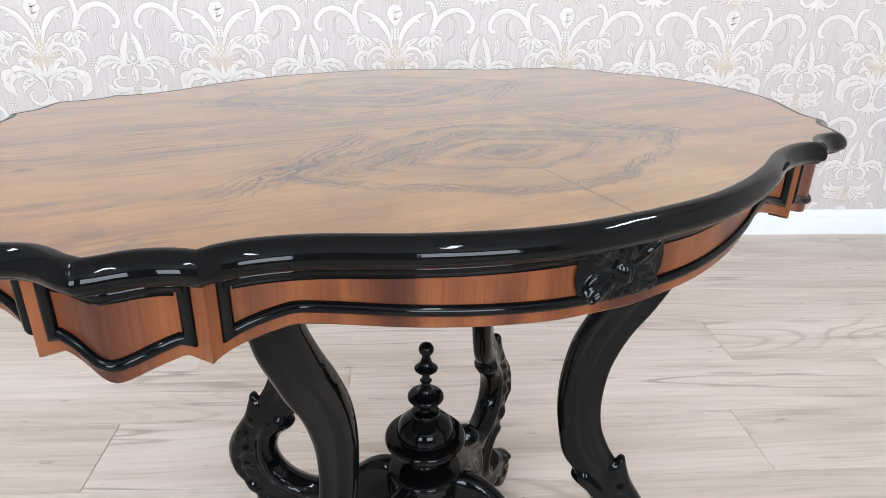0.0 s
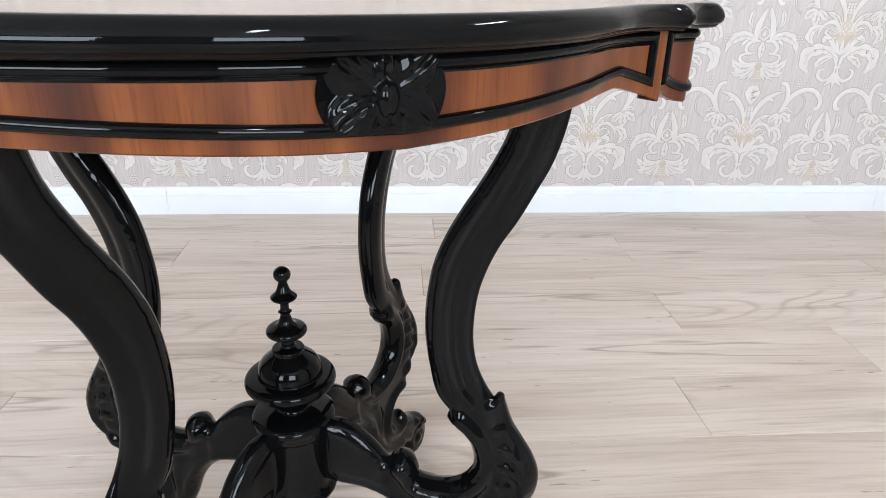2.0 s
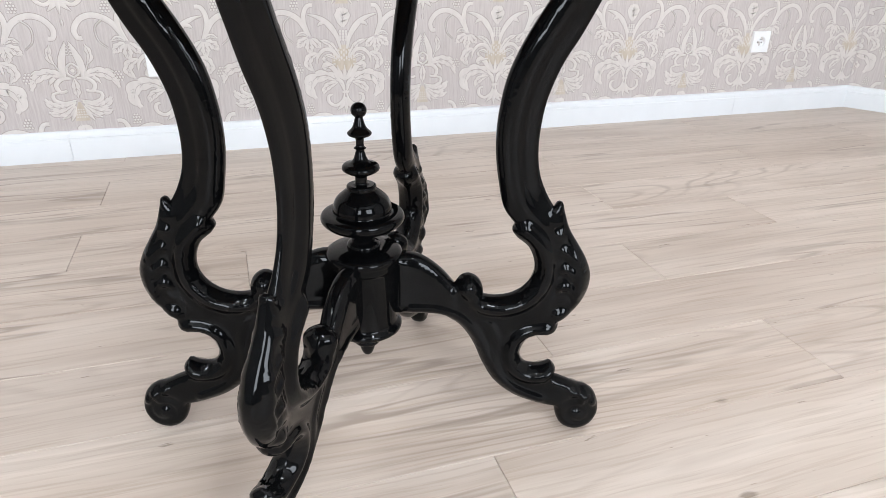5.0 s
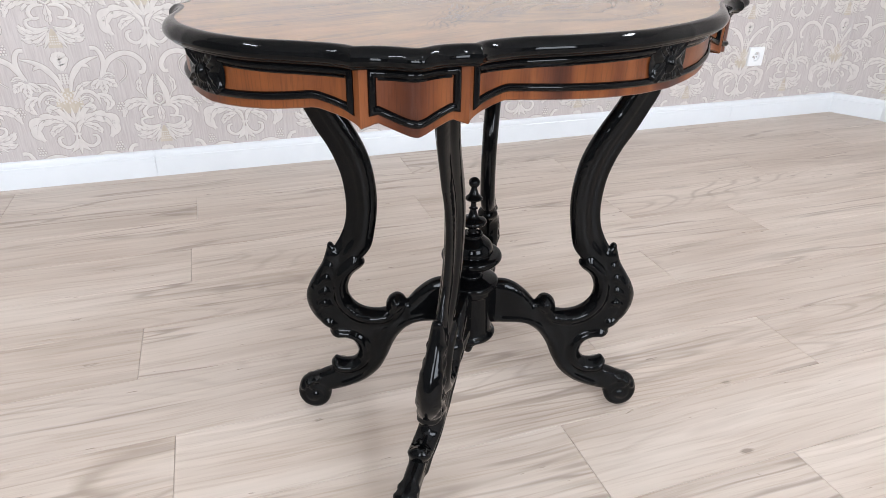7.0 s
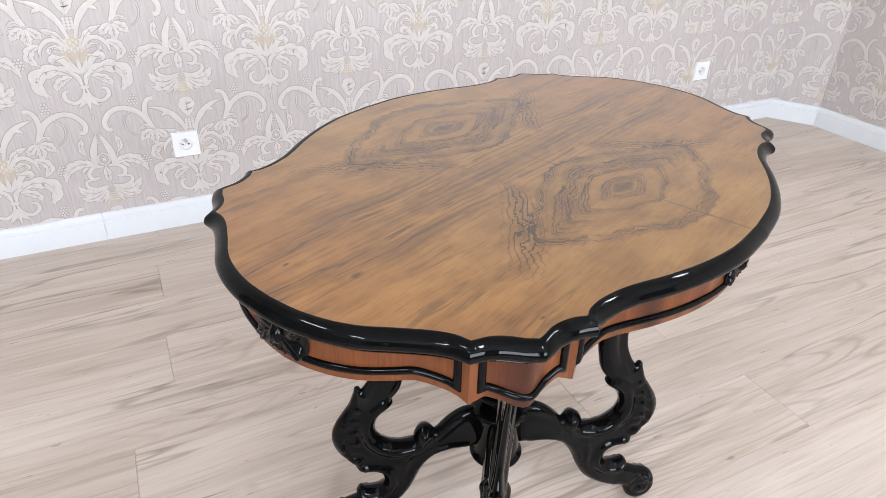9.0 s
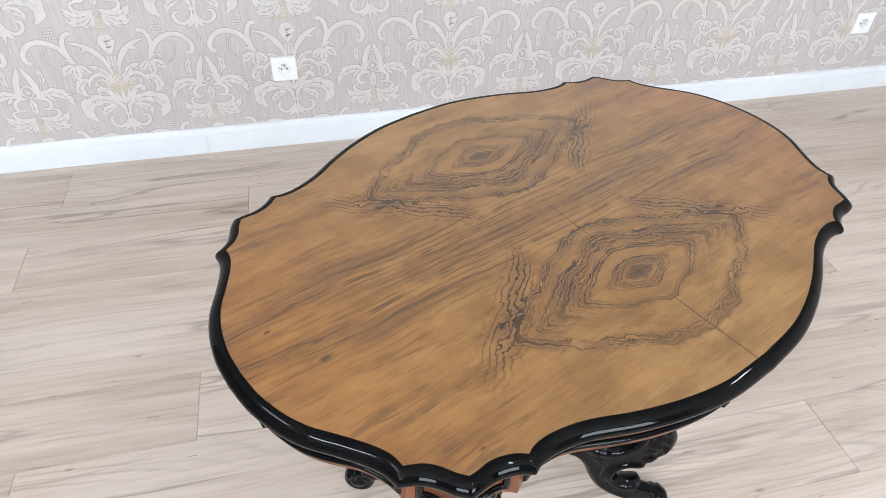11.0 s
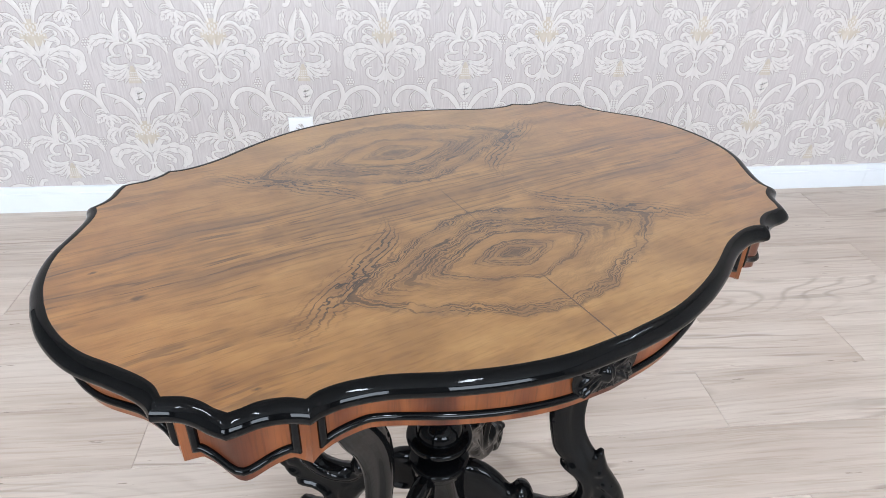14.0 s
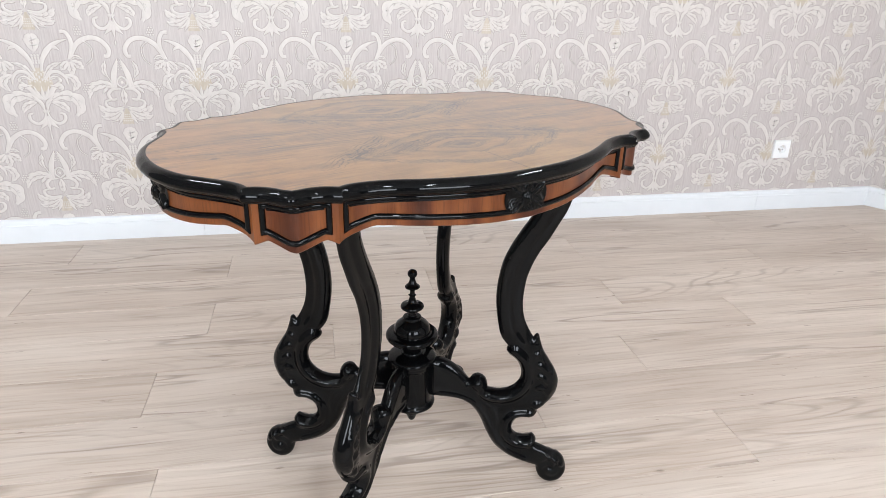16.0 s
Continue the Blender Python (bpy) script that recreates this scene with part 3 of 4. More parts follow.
def lengths(idx):
    p = APR[idx]
    return np.concatenate([[0], np.cumsum(np.linalg.norm(np.diff(p, axis=0), axis=1))])


def side_bottom(s, total):
    """Lower edge of a long rail: a spike at each end, a rise, then a shallow belly."""
    e = np.minimum(s, total - s)
    rise = 0.6800 + 0.0165 * np.clip(e / 0.055, 0, 1) ** 0.8
    belly = -0.0125 * np.clip((e - 0.05) / np.maximum(total / 2 - 0.05, 0.01), 0, 1) ** 0.7
    return rise + belly


def block_bottom(s, total):
    u = np.abs(s / total * 2 - 1)
    return np.where(u > 0.72, 0.6800 + 0.006 * (1 - (np.clip(u - 0.72, 0, 1) / 0.28) ** 0.7) , 0.6730 + 0.0130 * (np.clip(u, 0, 0.72) / 0.72) ** 1.5)


def bead_data(line, at, r):
    """A half-round bead on the apron along a closed line of (distance, height), mitred at its corners."""
    p = np.array(line, float)
    ahead = np.roll(p, -1, 0) - p
    ahead /= np.linalg.norm(ahead, axis=1)[:, None]
    side = np.stack([ahead[:, 1], -ahead[:, 0]], 1)
    both = side + np.roll(side, 1, 0)
    mitre = both / np.maximum(np.sum(both * side, 1), 0.4)[:, None]
    prof = [(r * math.cos(t), r * 1.05 * math.sin(t)) for t in np.linspace(0, math.pi, 9)]
    prof = [(r, -0.002), *prof, (-r, -0.002)]
    m, n = len(prof), len(p)
    verts = [at(p[i, 0] + mitre[i, 0] * d, p[i, 1] + mitre[i, 1] * d, h) for i in range(n) for d, h in prof]
    faces = [(i * m + j, (i + 1) % n * m + j, (i + 1) % n * m + (j + 1) % m, i * m + (j + 1) % m) for i in range(n) for j in range(m)]
    return mesh_from("bead_frame", verts, faces, BLACK)


def rail(name, idx, bottom, inset_ends, label, carved=None):
    s = lengths(idx)
    total = s[-1]
    zb = bottom(s, total)
    n = len(idx)
    top = 0.7425
    verts, faces = [], []
    for k, i in enumerate(idx):
        o, p = OUT[i], APR[i]
        for off, z in ((-0.018, top), (0.0, top), (0.0, (top + zb[k]) / 2), (0.0, zb[k] + 0.0012), (-0.0012, zb[k]), (-0.018, zb[k])):
            verts.append((*(p + o * off), z))
    m = 6
    for k in range(n - 1):
        for j in range(m):
            faces.append((k * m + j, k * m + (j + 1) % m, (k + 1) * m + (j + 1) % m, (k + 1) * m + j))
    faces += [tuple(range(m))[::-1], tuple(range((n - 1) * m, n * m))]
    body = part(name, mesh_from(name, verts, [f[::-1] for f in faces], APRON), table, label)

    def at(u, z, off):
        x = np.interp(u, s, APR[idx][:, 0])
        y = np.interp(u, s, APR[idx][:, 1])
        ox = np.interp(u, s, OUT[idx][:, 0])
        oy = np.interp(u, s, OUT[idx][:, 1])
        return (x + ox * off, y + oy * off, z)

    # The black bead round the panel.
    e0, e1 = inset_ends, total - inset_ends
    low = lambda u: float(np.interp(u, s, zb)) + 0.0135
    high = 0.7338
    us = np.linspace(e0, e1, max(8, int((e1 - e0) / 0.005)))
    line = [(u, high) for u in us]
    line += [(e1, z) for z in np.linspace(high, low(e1), 7)[1:-1]]
    line += [(u, low(u)) for u in us[::-1]]
    line += [(e0, z) for z in np.linspace(low(e0), high, 7)[1:-1]]
    part("bead_frame", bead_data(line, at, 0.0042), body, "black beaded moulding")
    inner_loop = [at(u, high - 0.0052, 0.0) for u in us[1:-1]]
    part("inner_bead", tube(inner_loop, 0.0016, BLACK, "inner_bead", 6), body, "thin black line of moulding")
    if carved is not None:
        relief(body, at, total / 2 + carved)
    return body


def petal(x, z, cx, cz, ang, length, width, height):
    """Height of a leaf with a crease, its root at (cx, cz), pointing along ang."""
    c, sn = math.cos(ang), math.sin(ang)
    u = ((x - cx) * c + (z - cz) * sn) / length
    v = (-(x - cx) * sn + (z - cz) * c) / width
    half = np.clip(np.sin(np.clip(u, 0, 1) ** 0.8 * math.pi) ** 0.6, 0.001, 1)
    w = np.clip(1 - (v / half) ** 2, 0, 1)
    crease = 0.50 * np.exp(-(v / 0.14) ** 2) + 0.20 * np.exp(-((np.abs(v) - 0.5) / 0.12) ** 2)
    return np.where((u > 0) & (u < 1), height * (w ** 0.7) * (0.95 - crease + 0.09 * np.cos(v * 11 + u * 2.5) + 0.045 * np.cos(u * 22 - np.abs(v) * 7)) * (0.5 + 0.6 * u), 0)


def relief(body, at, mid):
    nx, nz = 84, 52
    hw, z0, z1 = 0.0420, 0.6970, 0.7400
    xs, zs = np.meshgrid(np.linspace(-hw, hw, nx), np.linspace(z0, z1, nz), indexing="ij")
    x, z = xs * 0.94, (zs - 0.7185) * 0.93
    h = np.full_like(x, 0.0018)
    for ang, ln, wd, hh in ((152, 0.043, 0.0125, 0.0072), (28, 0.043, 0.0125, 0.0072), (207, 0.042, 0.0120, 0.0068), (-27, 0.042, 0.0120, 0.0068), (236, 0.026, 0.0075, 0.0048), (-56, 0.026, 0.0075, 0.0048), (-90, 0.022, 0.0060, 0.0050), (90, 0.023, 0.0110, 0.0080)):
        h = np.maximum(h, 0.0018 + petal(x, z, 0, 0.0005, radians(ang), ln, wd, hh))
    egg = 1 - (x / 0.0072) ** 2 - ((z + 0.0025) / 0.0105) ** 2 - 0.35 * np.exp(-((x - 0.001) / 0.0011) ** 2)
    h = np.maximum(h, np.where(egg > 0, 0.0040 + 0.0075 * np.sqrt(np.clip(egg, 0, 1)), 0))
    for _ in range(2):
        h[1:-1, 1:-1] = (h[:-2, 1:-1] + h[2:, 1:-1] + h[1:-1, :-2] + h[1:-1, 2:] + 2 * h[1:-1, 1:-1]) / 6
    # Bowed sides of the plaque.
    bow = hw - 0.010 * (np.abs(z) / 0.021) ** 2
    xx = x / hw * bow
    edge = np.minimum(1, (1 - np.abs(x) / hw) / 0.03)
    verts = [at(mid + xx[i, j], zs[i, j], max(0.0, h[i, j] * edge[i, j])) for i in range(nx) for j in range(nz)]
    faces = [(i * nz + j, (i + 1) * nz + j, (i + 1) * nz + j + 1, i * nz + j + 1) for i in range(nx - 1) for j in range(nz - 1)]
    part("carving", mesh_from("carving", verts, [f[::-1] for f in faces], BLACK), body, "black carved flower medallion")


for q in range(4):
    t0, t2 = corner_index(q, 0), corner_index(q, 2)
    a, b = (t0, t2) if q % 2 == 0 else (t2, t0)
    rail("corner_block", span(a, b), block_bottom, 0.0125, "walnut corner block with scalloped lower edge")
    nxt = (q + 1) % 4
    c = corner_index(nxt, 2) if q % 2 == 0 else corner_index(nxt, 0)
    rail("apron_rail", span(b, c), side_bottom, 0.012, "bowed walnut veneer apron rail", -0.014 if q == 2 else 0.0)

# Legs: one silhouette in the plane of the leg (distance from the axis, height), carved on both faces.
L_OUTER = [(0.298, 0.742), (0.298, 0.700), (0.296, 0.672), (0.291, 0.645), (0.283, 0.618), (0.271, 0.592), (0.255, 0.559), (0.239, 0.531), (0.227, 0.502), (0.219, 0.471), (0.216, 0.430), (0.220, 0.396), (0.230, 0.370), (0.242, 0.350)]
L_LEAF = [(0.242, 0.350), (0.246, 0.3565), (0.2525, 0.356), (0.256, 0.344), (0.265, 0.320), (0.278, 0.299), (0.290, 0.279), (0.298, 0.257), (0.297, 0.234), (0.289, 0.213), (0.276, 0.195), (0.262, 0.183)]
L_KNOB = [(0.262, 0.183), (0.2620, 0.173), (0.255, 0.164), (0.243, 0.1605)]
L_HOOK = [(0.243, 0.1605), (0.229, 0.160), (0.219, 0.150), (0.213, 0.134), (0.216, 0.120), (0.226, 0.111), (0.243, 0.110), (0.257, 0.116)]
L_SPUR = [(0.257, 0.116), (0.2655, 0.105), (0.264, 0.092)]
L_TOE = [(0.264, 0.092), (0.281, 0.085), (0.298, 0.077), (0.314, 0.072), (0.326, 0.062), (0.333, 0.044), (0.333, 0.026), (0.324, 0.009), (0.308, 0.0005), (0.292, 0.001), (0.279, 0.010), (0.272, 0.025), (0.270, 0.039)]
L_UNDER = [(0.270, 0.039), (0.241, 0.046), (0.206, 0.061), (0.178, 0.085), (0.160, 0.116), (0.147, 0.147), (0.132, 0.171), (0.115, 0.186), (0.094, 0.194), (0.034, 0.196)]
L_HUB = [(0.034, 0.196), (0.034, 0.284)]
L_ARM = [(0.034, 0.284), (0.060, 0.284), (0.081, 0.276), (0.102, 0.259), (0.119, 0.239)]
L_BALL = [(0.119, 0.239), (0.127, 0.250), (0.139, 0.253), (0.151, 0.246), (0.157, 0.233), (0.157, 0.222)]
L_CUP = [(0.157, 0.222), (0.173, 0.220), (0.193, 0.223), (0.211, 0.234), (0.222, 0.252), (0.223, 0.272), (0.214, 0.294), (0.197, 0.309)]
L_TIP = [(0.197, 0.309), (0.191, 0.318), (0.194, 0.327)]
L_INNER = [(0.194, 0.327), (0.178, 0.350), (0.170, 0.383), (0.165, 0.416), (0.164, 0.448), (0.167, 0.479), (0.173, 0.509), (0.184, 0.538), (0.199, 0.567), (0.215, 0.594), (0.229, 0.620), (0.240, 0.645), (0.247, 0.672), (0.254, 0.700), (0.254, 0.742)]
L_TOPCUT = [(0.254, 0.742), (0.298, 0.742)]


def ridge(pts, curve, width, height):
    d, _ = seg_dist(pts, spline(curve))
    return height * np.clip(1 - (d / width) ** 2, 0, 1) ** 1.2


def dome(pts, x, z, radius, height):
    d = np.hypot(pts[:, 0] - x, pts[:, 1] - z) / radius
    return height * np.clip(1 - d ** 2, 0, 1) ** 0.6


def groove(pts, curve, width, depth):
    d, _ = seg_dist(pts, spline(curve))
    return -depth * np.exp(-(d / width) ** 2)


def leg_mesh(bow=None):
    """One leg in the xz plane; bow is an optional sideways swing (heights, offsets) of a leg that warped."""
    from mathutils.geometry import delaunay_2d_cdt
    runs = [spline(s, 0.0028) for s in (L_OUTER, L_LEAF, L_KNOB, L_HOOK, L_SPUR, L_TOE, L_UNDER, L_HUB, L_ARM, L_BALL, L_CUP, L_TIP, L_INNER, L_TOPCUT)]
    edge = np.vstack([s[:-1] for s in runs])
    nb = len(edge)
    # Points inside: rings along the edge, then a grid.
    tan = np.roll(edge, -1, 0) - np.roll(edge, 1, 0)
    nor = np.stack([tan[:, 1], -tan[:, 0]], 1)
    nor /= np.maximum(np.linalg.norm(nor, axis=1), 1e-9)[:, None]
    area = 0.5 * np.sum(edge[:, 0] * np.roll(edge[:, 1], -1) - np.roll(edge[:, 0], -1) * edge[:, 1])
    if area > 0:
        nor = -nor
    cand = []
    for off, skip in ((0.0004, 1), (0.0014, 1), (0.0034, 1), (0.0062, 1)):
        p = edge[::skip] + nor[::skip] * off
        d, _ = seg_dist(p, edge, True)
        cand.append(p[d > off * 0.93])
    gx, gy = np.meshgrid(np.arange(0.03, 0.35, 0.0027), np.arange(0.0, 0.745, 0.0027))
    g = np.stack([gx.ravel() + (np.arange(gx.size) // gx.shape[1] % 2) * 0.00135, gy.ravel()], 1)
    d, _ = seg_dist(g, edge, True)
    g = g[d > 0.0085]
    inside = np.zeros(len(g), bool)
    a, b = edge, np.roll(edge, -1, 0)
    for p0, p1 in zip(a, b):
        c = (p0[1] > g[:, 1]) != (p1[1] > g[:, 1])
        with np.errstate(divide="ignore", invalid="ignore"):
            xi = (p1[0] - p0[0]) * (g[:, 1] - p0[1]) / (p1[1] - p0[1]) + p0[0]
        inside ^= c & (g[:, 0] < xi)
    cand.append(g[inside])
    allp = np.vstack([edge] + cand)
    res = delaunay_2d_cdt([Vector(p) for p in allp], [], [list(range(nb))], 1, 1e-6)
    P = np.array([tuple(v) for v in res[0]])
    tris = [tuple(f) for f in res[2]]
    d, along = seg_dist(P, edge, True)
    r, z = P[:, 0], P[:, 1]
    thick = np.interp(z, [0.0, 0.10, 0.20, 0.33, 0.45, 0.62, 0.74], [0.0175, 0.0130, 0.0130, 0.0130, 0.0128, 0.0135, 0.0155])
    thick = np.where(r < 0.12, np.maximum(thick, 0.0150), thick)
    round_r = np.interp(z, [0.0, 0.30, 0.36, 0.75], [0.016, 0.017, 0.015, 0.015])
    q = np.clip(d / round_r, 0, 1)
    flat = np.interp(z, [0.0, 0.33, 0.36, 0.75], [0.0022, 0.0022, 0.0060, 0.0060])
    h = flat + (thick - flat) * np.sqrt(np.clip(1 - (1 - q) ** 2, 0, 1))
    d_in, _ = seg_dist(P, spline(L_INNER))
    d_out, _ = seg_dist(P, spline(L_OUTER))
    share = d_in / np.maximum(d_in + d_out, 1e-6)
    side_in = np.sqrt(np.clip(1 - (1 - np.clip(d / 0.008, 0, 1)) ** 2, 0, 1))
    roll = np.sqrt(np.clip(1 - ((share - 0.32) / 0.40) ** 2, 0, 1))
    slope = 0.62 - 0.30 * np.clip((share - 0.60) / 0.40, 0, 1)
    cut = 1.12 * thick * np.maximum(roll, slope) * (0.32 + 0.68 * side_in)
    cut -= 0.0018 * np.exp(-((share - 0.66) / 0.035) ** 2)
    blend = np.clip((z - 0.310) / 0.06, 0, 1)
    blend = blend * blend * (3 - 2 * blend)
    h = h * (1 - blend) + cut * blend
    inside_w = np.clip(d / 0.007, 0, 1)
    add = np.zeros(len(P))
    # Swelling of the leaf.
    add += 0.0050 * np.exp(-((r - 0.274) / 0.026) ** 2 - ((z - 0.250) / 0.062) ** 2)
    # Rounded bands round the cup and the hook, each with a groove behind it.
    add = np.maximum(add, ridge(P, [(0.140, 0.228), (0.160, 0.210), (0.188, 0.207), (0.216, 0.219), (0.235, 0.246), (0.237, 0.276), (0.227, 0.301), (0.206, 0.322)], 0.0140, 0.0085))
    add = np.maximum(add, ridge(P, [(0.252, 0.172), (0.226, 0.172), (0.206, 0.159), (0.199, 0.134), (0.205, 0.111), (0.224, 0.098), (0.248, 0.098), (0.262, 0.104)], 0.0125, 0.0085))
    add = np.maximum(add, ridge(P, [(0.060, 0.206), (0.096, 0.204), (0.121, 0.195), (0.141, 0.178), (0.158, 0.150), (0.170, 0.119), (0.188, 0.093), (0.214, 0.072), (0.246, 0.058)], 0.0085, 0.0050))
    add = np.maximum(add, ridge(P, [(0.140, 0.200), (0.166, 0.186), (0.177, 0.160), (0.178, 0.132), (0.186, 0.106), (0.202, 0.086)], 0.0060, 0.0036))
    add += groove(P, [(0.126, 0.224), (0.148, 0.197), (0.182, 0.191), (0.214, 0.199), (0.240, 0.220), (0.251, 0.248), (0.251, 0.284), (0.242, 0.314), (0.238, 0.344)], 0.0036, 0.0070)
    add += groove(P, [(0.236, 0.184), (0.210, 0.177), (0.191, 0.159), (0.185, 0.132), (0.191, 0.107), (0.210, 0.088), (0.240, 0.080), (0.262, 0.077)], 0.0032, 0.0055)
    add += groove(P, [(0.068, 0.218), (0.100, 0.214), (0.126, 0.206), (0.147, 0.186), (0.164, 0.156)], 0.0026, 0.0024)
    body, add = add, np.zeros(len(P))
    # Carved leaf on the bulge: two long folds and three curled lobes.
    add += ridge(P, [(0.251, 0.345), (0.262, 0.318), (0.277, 0.292), (0.287, 0.262), (0.286, 0.232), (0.276, 0.206)], 0.0075, 0.0042)
    add += groove(P, [(0.254, 0.330), (0.264, 0.302), (0.272, 0.274), (0.275, 0.246), (0.270, 0.216)], 0.0030, 0.0036)
    for px, pz in ((0.247, 0.314), (0.250, 0.290), (0.254, 0.265), (0.257, 0.239)):
        lobe = [(px, pz), (px + 0.009, pz + 0.003), (px + 0.020, pz - 0.010), (px + 0.027, pz - 0.034)]
        add += ridge(P, lobe, 0.0058, 0.0046)
        add += groove(P, [(a, b - 0.0080) for a, b in lobe], 0.0024, 0.0048)
    add = body + add * np.clip((d - 0.003) / 0.012, 0, 1)
    add += dome(P, 0.2490, 0.3500, 0.0070, 0.0030)
    # Oval boss under the leaf, the curl below it, the ball at the arm's end.
    ring_d = np.hypot(r - 0.2625, z - 0.1950)
    add -= 0.0035 * np.exp(-((ring_d - 0.0165) / 0.0025) ** 2) * (z > 0.176)
    add = np.maximum(add, dome(P, 0.2625, 0.1950, 0.0150, 0.0088))
    add = np.maximum(add, dome(P, 0.2520, 0.1700, 0.0110, 0.0065))
    add -= 0.0030 * np.exp(-((np.hypot(r - 0.1385, z - 0.2375) - 0.0175) / 0.0024) ** 2)
    add = np.maximum(add, dome(P, 0.1385, 0.2375, 0.0152, 0.0100))
    # Scroll of the foot, and the leaf over the toe.
    turn = np.linspace(0, 1, 30)
    coil = [(0.301 + (0.025 - 0.017 * u) * math.cos(2.4 - 8.2 * u), 0.033 + (0.025 - 0.017 * u) * math.sin(2.4 - 8.2 * u)) for u in turn]
    add += groove(P, coil, 0.0030, 0.0045)
    add += dome(P, 0.3010, 0.0330, 0.0075, 0.0030)
    add += ridge(P, [(0.264, 0.086), (0.286, 0.078), (0.306, 0.068), (0.322, 0.056)], 0.0075, 0.0030)
    for px, pz, rad in ((0.2960, 0.0700, 0.0070), (0.3110, 0.0640, 0.0078), (0.3230, 0.0520, 0.0070), (0.3070, 0.0540, 0.0056)):
        add += dome(P, px, pz, rad, 0.0075)
    h = h + 0.9 * add * inside_w * inside_w * (3 - 2 * inside_w)
    # Soften the carving as lacquer does.
    pairs = np.array([(f[k], f[(k + 1) % 3]) for f in tris for k in range(3)])
    deg = np.bincount(pairs.ravel(), minlength=len(P))
    for _ in range(3):
        near_sum = np.bincount(pairs[:, 0], h[pairs[:, 1]], len(P)) + np.bincount(pairs[:, 1], h[pairs[:, 0]], len(P))
        h = np.where(d > 0.005, 0.45 * h + 0.55 * near_sum / np.maximum(deg, 1), h)
    n = len(P)
    sway = np.zeros(n)
    if bow is not None:
        arm = np.where(z < 0.30, np.clip((r - 0.10) / 0.12, 0, 1), 1.0)
        sway = np.interp(z, *bow) * arm
    verts = [(p[0], hh + w, p[1]) for p, hh, w in zip(P, h, sway)] + [(p[0], w - hh, p[1]) for p, hh, w in zip(P, h, sway)]
    count = {}
    for f in tris:
        for k in range(3):
            e = (f[k], f[(k + 1) % 3])
            count[e] = count.get(e, 0) + 1
    rimed = [e for e in count if (e[1], e[0]) not in count]
    faces = [f[::-1] for f in tris] + [tuple(i + n for i in f) for f in tris]
    faces += [(e[0], e[1], e[1] + n, e[0] + n) for e in rimed]
    return mesh_from("leg", verts, faces, SATIN)


LEG = leg_mesh()
WARPED_LEG = leg_mesh(((0.0, 0.06, 0.11, 0.17, 0.22, 0.27, 0.36, 0.72), (-0.022, -0.020, -0.015, -0.003, 0.007, 0.010, 0.011, 0.025)))
# Direction of each leg, how far it leans outwards (degrees), and how far it stands in.
for az, lean, inset, mesh in ((-17, 0.0, 0.0, LEG), (60, 0.0, 0.0, LEG), (163, 0.9, 0.009, LEG), (235.5, 0.0, 0.0, WARPED_LEG)):
    stand = pose(0, 0, 0, 0, 0, az - 25.5) @ pose(0.3 - inset, 0, 0, 0, lean, 0) @ pose(-0.3, 0, 0)
    part("leg", mesh, table, "black lacquered carved scroll leg", stand)

HUB = [(0.0005, 0.1700), (0.030, 0.1700), (0.0440, 0.1712), (0.0475, 0.1740), (0.0482, 0.1775), (0.0468, 0.1805), (0.0430, 0.1822), (0.0412, 0.1850), (0.0410, 0.1900), (0.0410, 0.262), (0.0425, 0.266), (0.0455, 0.268), (0.0475, 0.2715), (0.0470, 0.2755), (0.0485, 0.2785), (0.0500, 0.2830), (0.0485, 0.2870), (0.0440, 0.2895), (0.0300, 0.2915), (0.0220, 0.2925), (0.0005, 0.2930)]
part("hub", lathe("hub", HUB, BLACK, 64, None), table, "turned black hub that joins the legs")
FINIAL = [(0.0215, 0.2915), (0.0215, 0.2960), (0.0195, 0.2990), (0.0150, 0.3010), (0.0155, 0.3050), (0.0135, 0.3075), (0.0115, 0.3110), (0.0140, 0.3150), (0.0330, 0.3190), (0.0455, 0.3240), (0.0518, 0.3300), (0.0530, 0.3345), (0.0512, 0.3388), (0.0462, 0.3408), (0.0436, 0.3422), (0.0432, 0.3455), (0.0418, 0.3520), (0.0375, 0.3595), (0.0300, 0.3657), (0.0205, 0.3700), (0.0185, 0.3715), (0.0185, 0.3755), (0.0165, 0.3775), (0.0085, 0.3785), (0.0075, 0.3850), (0.0085, 0.3900), (0.0170, 0.3935), (0.0225, 0.3975), (0.0232, 0.4010), (0.0205, 0.4050), (0.0120, 0.4080), (0.0085, 0.4120), (0.0060, 0.4200), (0.0052, 0.4240), (0.0078, 0.4262), (0.0052, 0.4285), (0.0050, 0.4370), (0.0072, 0.4400), (0.0135, 0.4430), (0.0148, 0.4460), (0.0120, 0.4490)]
FINIAL_TIP = [(0.0120, 0.4490), (0.0085, 0.4530), (0.0060, 0.4600), (0.0048, 0.4650)] + [(0.0096 * math.cos(a), 0.4745 + 0.0098 * math.sin(a)) for a in np.linspace(-1.05, math.pi / 2, 12)]
drop = lambda z: z if z < 0.37 else 0.37 + (z - 0.37) * 0.95
FINIAL_ALL = [(r * (0.86 if 0.341 < z < 0.368 else 1.0), drop(z)) for r, z in FINIAL + FINIAL_TIP[1:]]
part("finial", lathe("finial", FINIAL_ALL, BLACK, 48, 0.0015), table, "turned black urn finial")
